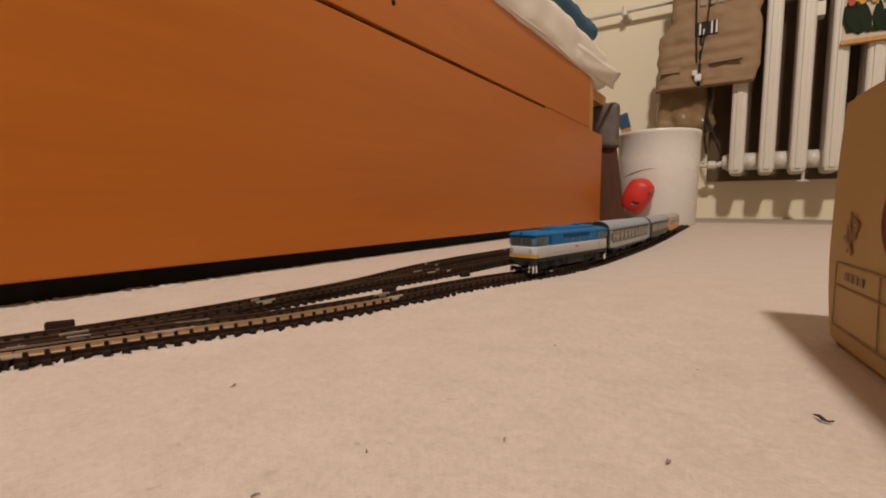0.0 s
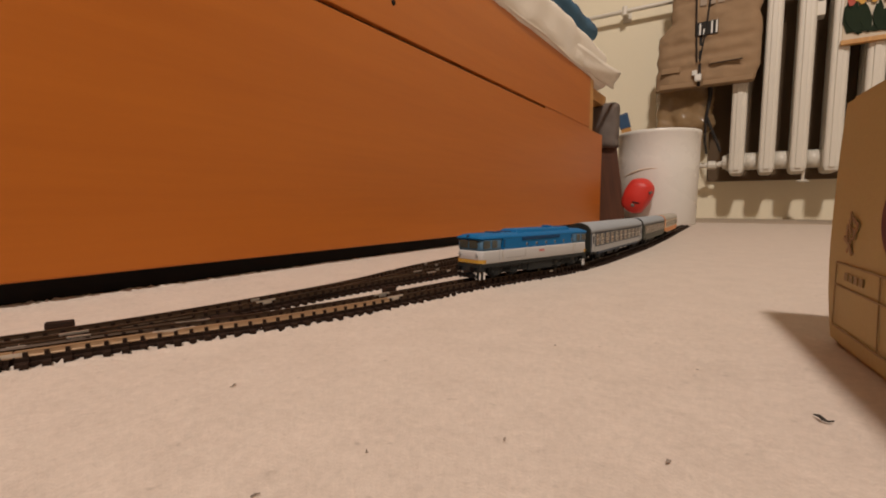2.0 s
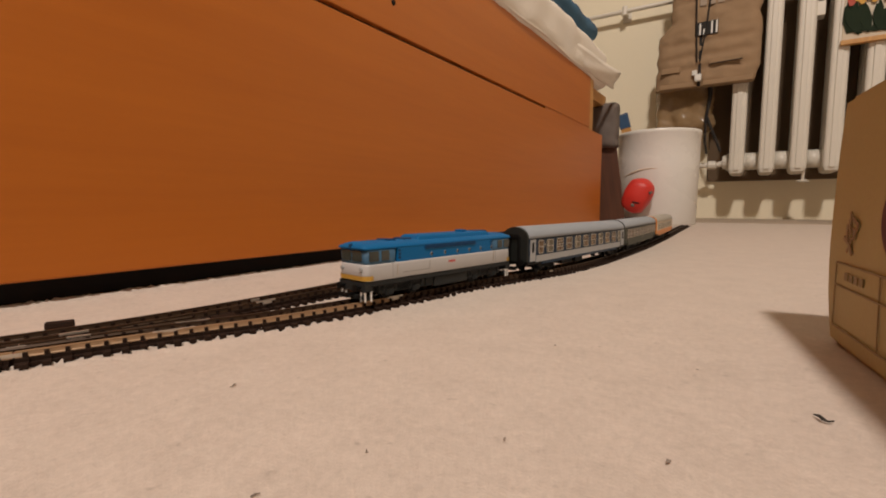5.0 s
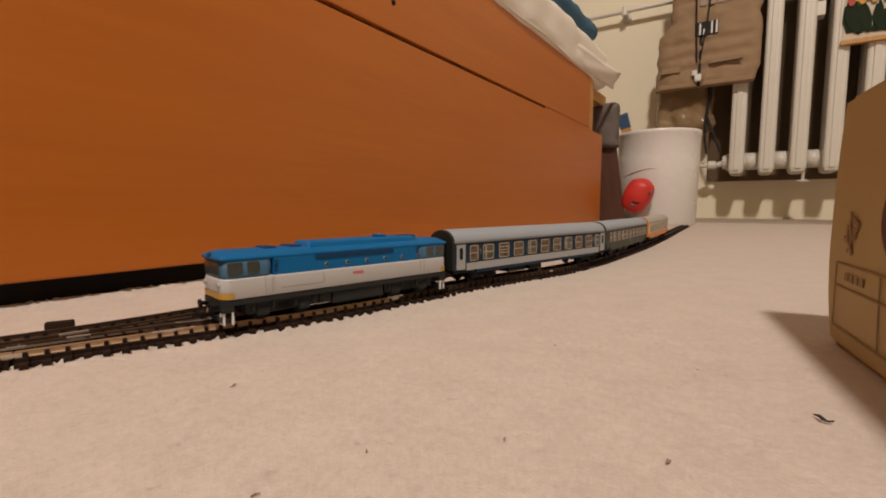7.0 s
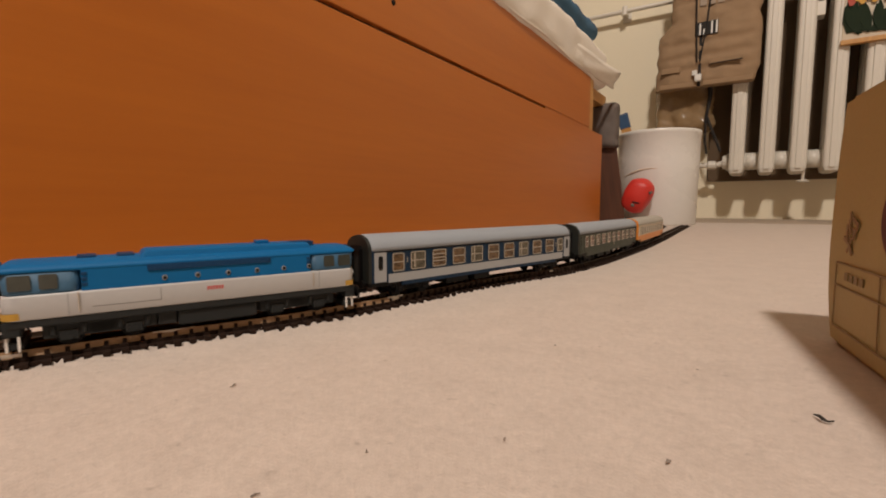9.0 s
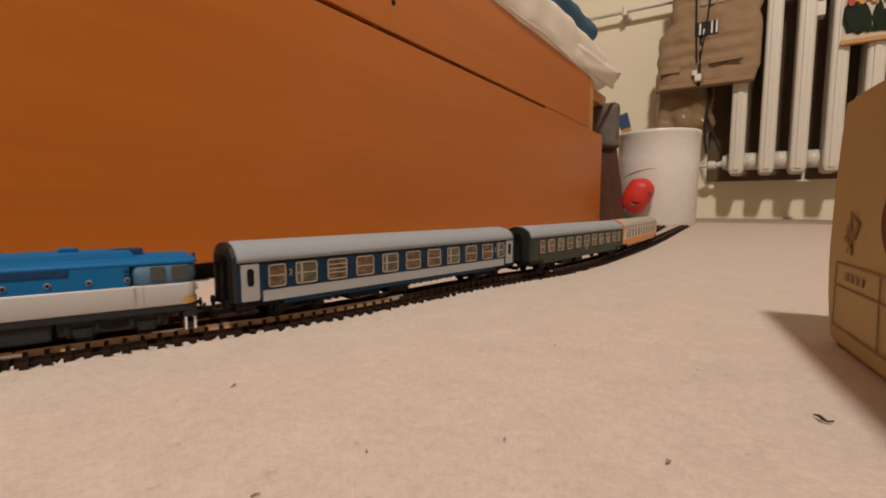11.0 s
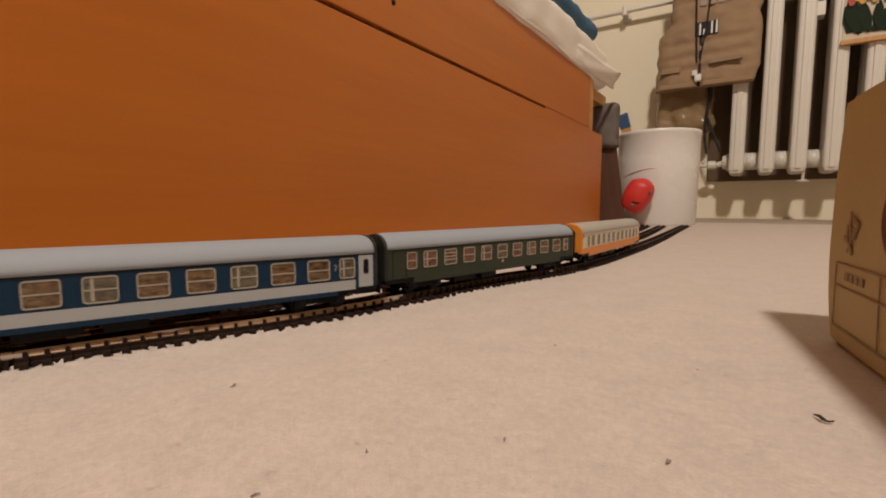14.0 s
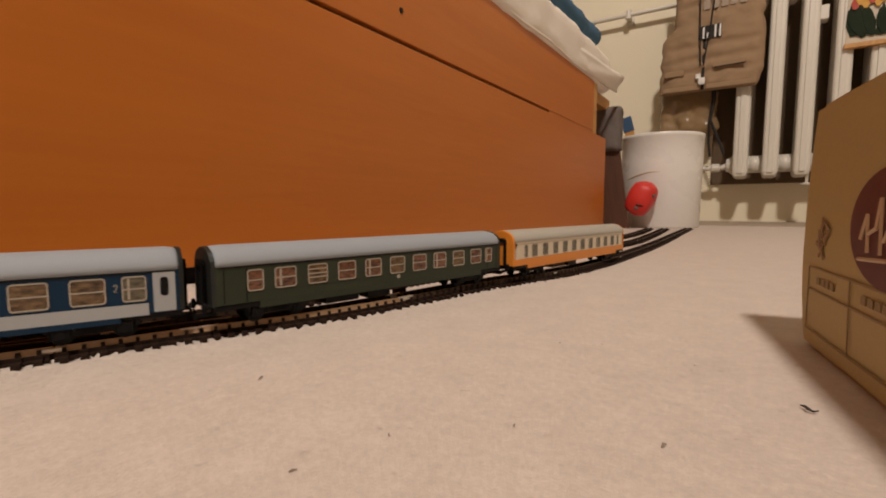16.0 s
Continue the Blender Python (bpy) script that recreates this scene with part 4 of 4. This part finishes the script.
        for a, b in zip(loops, loops[1:]):
            for q in range(10):
                j = (q + 1) % 10
                bm.faces.new((a[q], a[j], b[j], b[q]))
        bm.faces.new(loops[0]), bm.faces.new(list(reversed(loops[-1])))
        bmesh.ops.recalc_face_normals(bm, faces=bm.faces)
        part("gangway", bm, DARK, c, "black gangway bellows")
        part("end_door", box((min(e * (hl + 0.0011), e * (hl + 0.0016)), -0.0030, 0.0092), (max(e * (hl + 0.0011), e * (hl + 0.0016)), 0.0030, 0.0248)), COACH_ORANGE if kind == "orange" else endm, c)
        part("frame_sill", box((min(e * (hl - 0.021), e * (hl + 0.0005)), -W + 0.0004, 0.0070), (max(e * (hl - 0.021), e * (hl + 0.0005)), W - 0.0004, 0.0092), 0.0004), DARK, c)
    for e in ((-1, 1) if kind == "blue" else ()):
        for d in both_sides(c, "door", lambda: plate(e * (hl - 0.0062), 0.0170, 0.0041, 0.0077, 0.0006, W - 0.0002, W + 0.00025), waist, "pale grey entrance door"):
            s = 1 if d.data.vertices[0].co.y > 0 else -1
            part("door_window", plate(e * (hl - 0.0062) * s, 0.0190, 0.0015, 0.0036, 0.0012, s * (W + 0.0002), s * (W + 0.00045)), DARK, d)
    low, high = {"blue": (0.0140, 0.0236), "green": (0.0140, 0.0232), "orange": (0.0143, 0.0232)}[kind]
    for i, (x, hw) in enumerate(windows):
        for sgn in (1, -1):
            z = (low + high) / 2
            hz = (high - low) / 2
            y0 = sgn * (W - 0.0002)
            g = part("window", plate(x, z, hw, hz, 0.0012, y0, sgn * (W + 0.0002)), glass[i % len(glass)], c)
            if kind != "orange":
                part("window_frame", plate(x, z, hw, hz, 0.0013, y0, sgn * (W + 0.00048), 0.00055), FRAME, g)
                bars = [0.0] if i != 2 else [-0.0016, 0.0002, 0.0022]
                for q in bars:
                    part("glazing_bar", box((x - hw, min(sgn * W, sgn * (W + 0.00042)), z + q - 0.00026), (x + hw, max(sgn * W, sgn * (W + 0.00042)), z + q + 0.00026)), FRAME, g)
                if i % 3 == 1:
                    part("curtain", box((x + hw * 0.35, min(sgn * W, sgn * (W + 0.00030)), z - hz * 0.8), (x + hw * 0.55, max(sgn * W, sgn * (W + 0.00030)), z + hz * 0.85)), FRAME, g)
            else:
                part("window_frame", plate(x, z, hw, hz, 0.0008, y0, sgn * (W + 0.0004), 0.0003), FRAME, g)
    if kind == "blue":
        for x in (-0.0803, 0.0778):
            both_sides(c, "class_mark", lambda: tube([(x + dx, W + 0.0001, 0.0194 + dz) for dx, dz in ((0.0006, 0.0008), (0.0003, 0.0013), (-0.0003, 0.0013), (-0.0006, 0.0008), (-0.0004, 0.0002), (0.0006, -0.0013), (-0.0007, -0.0013))], 0.00020, 5), FRAME, "small pale class figure 2")
    if kind == "green":
        both_sides(c, "crest", lambda: plate(-0.004, 0.0122, 0.0011, 0.0011, 0.001, W - 0.0001, W + 0.0002), FRAME, "small pale crest")
        for x in (-hl + 0.004, -hl + 0.014, hl - 0.004, hl - 0.014):
            both_sides(c, "door_seam", lambda: box((x - 0.0002, W - 0.0001, 0.0098), (x + 0.0002, W + 0.00015, 0.0240)), DARK)
    part("underframe", join(box((-hl + 0.016, -0.0085, 0.0056), (hl - 0.016, 0.0085, 0.0074), 0.0005), box((0.001, -0.0100, 0.0026), (0.017, 0.0100, 0.0066), 0.0005), box((0.023, -0.0100, 0.0030), (0.044, 0.0100, 0.0066), 0.0005)), DARK, c)
    for x in (hl * 0.7, -hl * 0.7):
        bogie(x, c, 0.0130, DARK, 0.0104)
    ends(c, hl, 0.0088)
    return c


def stretch(thing, z0, k, along=1.0):
    """Raises everything of a vehicle above z0, and lengthens it."""
    for o in thing.children_recursive:
        for v in o.data.vertices:
            v.co.x *= along
            if v.co.z > z0:
                v.co.z = z0 + (v.co.z - z0) * k
        o.location.x *= along


HALF = {"loco": 0.0678, "blue": 0.1035, "green": 0.0998, "orange": 0.105}
wins = [(0.0846, 0.0043)] + [(0.0695 - 0.0176 * k, 0.0058) for k in range(9)] + [(-0.0866, 0.0043)]
wins_g = [(0.0817, 0.0039)] + [(0.0668 - 0.0175 * k, 0.0056) for k in range(9)] + [(-0.0868, 0.0037)]
wins_o = [(0.0890, 0.0022)] + [(0.0765 - 0.0168 * k, 0.0040) for k in range(10)] + [(-0.0885, 0.0022)]
LOCO = locomotive()
BLUE = coach("model_coach", "blue and grey model passenger coach with a pale roof", 0.1035, COACH_BLUE, COACH_BLUE, WAIST, ROOF_GREY, END_BLACK, wins, (SEAT_LIT, SMOKE, SEAT_LIT), "blue")
GREEN = coach("model_coach", "dark green model passenger coach with a pale roof", 0.0998, COACH_GREEN, COACH_GREEN, WAIST, ROOF_GREY, END_BLACK, wins_g, (SEAT_RED, SEAT_RED, SEAT_LIT), "green")
ORANGE = coach("model_coach", "orange and beige model coach with a tan roof", 0.105, COACH_ORANGE, COACH_BEIGE, WAIST, ROOF_TAN, COACH_ORANGE, wins_o, (SMOKE,), "orange")
stretch(LOCO, 0.0, 0.98, 1.035)
stretch(LOCO, 0.0212, 1.17)
for c in (BLUE, GREEN, ORANGE):
    stretch(c, 0.0, 1.11)
    c["group"] = "coaches of the model train"


# ---- the track ----
def tie_mesh():
    bm = box((-0.0132, -0.0013, -0.0006), (0.0132, 0.0013, 0.0018))
    add_box(bm, (-0.0088, -0.0013, 0.0), (0.0088, 0.0013, 0.0030))
    for x in (-0.006, 0.006):
        for sgn in (1, -1):
            a, b = sorted((x + sgn * 0.0004, x + sgn * 0.0016))
            add_box(bm, (a, -0.0007, 0.0028), (b, 0.0007, 0.0048))
        a, b = sorted((x * 0.82, x * 1.22))
        add_box(bm, (a, -0.0031, 0.0004), (b, 0.0031, 0.0029))
        a, b = sorted((x * 1.2, x * 1.56))
        add_box(bm, (a, -0.0031, -0.0004), (b, 0.0031, 0.0013))
    me = bpy.data.meshes.new("sleeper")
    bm.to_mesh(me)
    bm.free()
    me.materials.append(SLEEPER)
    return me


TIE = tie_mesh()


def track(line, s0, s1, length, label, group, pitch=0.0061, metal=RAIL):
    s = s0
    while s < s1 - 0.01:
        e = min(s + length, s1)
        o = line.at((s + e) / 2)
        sec = base("track_section", pose(o.x, o.y, 0), label=label, category="model track", group=group)
        for side in (0.006, -0.006):
            bm = bmesh.new()
            prof = [(a, 0.0030 + (z - 0.0019) * 1.136) for a, z in ((-0.0010, 0.0019), (0.0010, 0.0019), (0.0010, 0.0022), (0.00075, 0.0025), (0.00055, 0.0034), (0.0006, 0.0037), (0.0005, 0.0041), (-0.0005, 0.0041), (-0.0006, 0.0037), (-0.00055, 0.0034), (-0.00075, 0.0025), (-0.0010, 0.0022))]
            n = max(2, int((e - s) / 0.012))
            rings = []
            for k in range(n + 1):
                q = s + 0.0003 + (e - s - 0.0006) * k / n
                d = line.way(q)
                nrm = Vector((d.y, -d.x, 0))
                rings.append([bm.verts.new(line.at(q) + nrm * (side + a) + Vector((-o.x, -o.y, z))) for a, z in prof])
            for a, b in zip(rings, rings[1:]):
                for k in range(len(prof)):
                    j = (k + 1) % len(prof)
                    bm.faces.new((a[k], b[k], b[j], a[j]))
            bm.faces.new(rings[0]), bm.faces.new(list(reversed(rings[-1])))
            # lit tan only on the camera-side rail of the nearest sections
            part("rail", bm, metal if side > 0 and s < 0.10 else RAIL, sec)
            d = line.way(e)
            nrm = Vector((d.y, -d.x, 0))
            p = line.at(e) + nrm * side - o
            part("rail_joiner", box((-0.0010, -0.0038, 0.0034), (0.0010, 0.0038, 0.0048), 0.0002, Matrix.Translation(p) @ Matrix.Rotation(math.atan2(-d.x, d.y), 4, "Z")), SILVER, sec)
        q = s + pitch / 2
        while q < e:
            d = line.way(q)
            t = new("sleeper", TIE)
            t.parent = sec
            t.matrix_basis = Matrix.Translation(line.at(q) - o) @ Matrix.Rotation(math.atan2(-d.x, d.y), 4, "Z")
            q += pitch
        s = e


def turnout_fittings():
    """Frogs, blades and the small drive boxes beside the two turnouts."""
    for x, y, a, w, l, hgt in ((-0.2715, 0.0790, 24, 0.0050, 0.0110, 0.0050), (-0.1975, 0.2330, 12, 0.0050, 0.0090, 0.0060), (-0.1966, 0.3296, 12, 0.0045, 0.009, 0.0050)):
        tagged(part("point_drive", box((-w / 2, -l / 2, -0.001), (w / 2, l / 2, hgt - 0.0008), 0.0008), SLEEPER), label="small dark plastic drive box beside the turnout", category="point drive", group="drives of the turnouts").matrix_basis = pose(x, y, 0, 0, 0, -a)
    for x, y, l in ((-0.2237, 0.0704, 0.008), (-0.2321, 0.0747, 0.010), (-0.1966, 0.1013, 0.016), (-0.2138, 0.1094, 0.014), (-0.2200, 0.1090, 0.012), (-0.2162, 0.1601, 0.012),
                       (-0.2274, 0.1590, 0.010), (-0.1688, 0.2104, 0.012), (-0.1817, 0.2102, 0.012), (-0.2229, 0.3008, 0.010), (-0.2114, 0.3045, 0.010), (-0.2454, 0.2980, 0.008)):
        spots = []
        for line in (MAIN, SECOND, THIRD):
            if line.y[0] < y < line.y[-1]:
                q = line.of(y)
                d = line.way(q)
                for side in (0.006, -0.006):
                    p = line.at(q) + Vector((d.y, -d.x, 0)) * side
                    spots.append(((p - Vector((x, y, 0))).length, p, math.degrees(math.atan2(-d.x, d.y))))
        near, p, turn = min(spots, key=lambda k: k[0])
        tagged(part("frog_rail", box((-0.0006, -l / 2, 0.0046), (0.0006, l / 2, 0.0057), 0.0002), SILVER), label="short bright nickel rail of the turnout", category="rail", group="bright rails of the turnouts").matrix_basis = pose(p.x, p.y, 0, 0, 0, turn)


def turnout_ties(a, b, y0, y1, label):
    """The long sleepers under two tracks that part."""
    mid = a.at(a.of((y0 + y1) / 2))
    t = base("turnout", pose(mid.x, mid.y, 0), label=label, category="model track", group="turnouts")
    bm = box((-0.5, -0.0019, -0.0006), (0.5, 0.0019, 0.0029))
    me = bpy.data.meshes.new("sleeper")
    bm.to_mesh(me)
    bm.free()
    me.materials.append(SLEEPER)
    s, e = a.of(y0), a.of(y1)
    while s < e:
        p = a.at(s)
        d = a.way(s)
        nrm = Vector((d.y, -d.x, 0))
        q = b.at(b.of(p.y - nrm.y * 0.02))
        span = abs((p - q).dot(nrm))
        c = p - nrm * (span / 2 + 0.0023)
        o = new("sleeper", me)
        o.parent = t
        o.matrix_basis = Matrix.Translation(c - mid) @ Matrix.Rotation(math.atan2(-d.x, d.y), 4, "Z") @ Matrix.Diagonal((span + 0.0164, 1, 1, 1))
        s += 0.0042
    for k in (0.25, 0.5, 0.75):
        # check rails and closure rails between the two lines
        pts = []
        for i in range(9):
            y = y0 + (y1 - y0) * (0.08 + 0.84 * i / 8)
            pa, pb = a.at(a.of(y)), b.at(b.of(y))
            pts.append(pa.lerp(pb, k) - mid + Vector((0, 0, 0.0040)))
        part("closure_rail", tube(pts, 0.0009, 5), RAIL, t)


turnout_ties(MAIN, SECOND, 0.01, 0.128, "brown turnout of the model railway on the carpet")
turnout_ties(SECOND, THIRD, 0.215, 0.335, "brown second turnout of the model railway on the carpet")
track(MAIN, -0.44, MAIN.of(1.455), 0.166, "brown model railway track lying on the carpet", "sections of the main track", metal=RAIL_LIT)
track(SECOND, SECOND.of(0.0), SECOND.of(1.40), 0.166, "brown branch track of the model railway on the carpet", "sections of the second track")
track(THIRD, THIRD.of(0.185), THIRD.of(1.40), 0.166, "brown siding track of the model railway on the carpet", "sections of the siding")
turnout_fittings()

# ---- what moves ----
# where the locomotive's rear end stands on the main track, by time
REAR = [(0.0, 0.4900), (0.5, 0.4758), (1.0, 0.4633), (1.5, 0.4503), (2.0, 0.4355), (2.5, 0.4200), (3.0, 0.4027), (3.5, 0.3850), (4.0, 0.3678), (4.5, 0.3506), (5.0, 0.3330),
        (5.5, 0.3150), (6.0, 0.2965), (6.5, 0.2782), (7.0, 0.2607), (7.5, 0.2437), (8.0, 0.2264), (8.5, 0.2089), (9.0, 0.1915), (9.5, 0.1736), (10.0, 0.1555), (10.5, 0.1371),
        (11.0, 0.1182), (11.5, 0.0980), (12.0, 0.0768), (12.5, 0.0550), (13.0, 0.0330), (13.5, 0.0097), (14.0, -0.0143), (14.5, -0.0391), (15.0, -0.0640), (15.5, -0.0902), (16.0, -0.1175)]


def on_track(s, pivot):
    a, b = MAIN.at(s - pivot), MAIN.at(s + pivot)
    d = a - b
    m = (a + b) / 2
    return pose(m.x, m.y, RAIL_TOP + 0.00005, 0, 0, math.degrees(math.atan2(d.y, d.x)))


def motions():
    blue = 0.0125 + HALF["blue"]
    green = blue + HALF["blue"] + 0.0105 + HALF["green"]
    orange = green + HALF["green"] + 0.0125 + HALF["orange"]
    for ob, shift, pivot in ((LOCO, -HALF["loco"], 0.0386), (BLUE, blue, 0.0725), (GREEN, green, 0.070), (ORANGE, orange, 0.0735)):
        walk(ob, [(t, on_track(s + shift, pivot)) for t, s in REAR])
    walk(CARTON_BOX, [(t, pose(0.0312 - 0.0076 * k, 0.2590 - 0.0118 * k, 0, 0, 0, 8.6 + 2.0 * k))
                      for t, k in ((0.0, 0), (14.9, 0), (15.2, 0.08), (15.5, 0.25), (15.8, 0.68), (16.0, 1.0))])


motions()
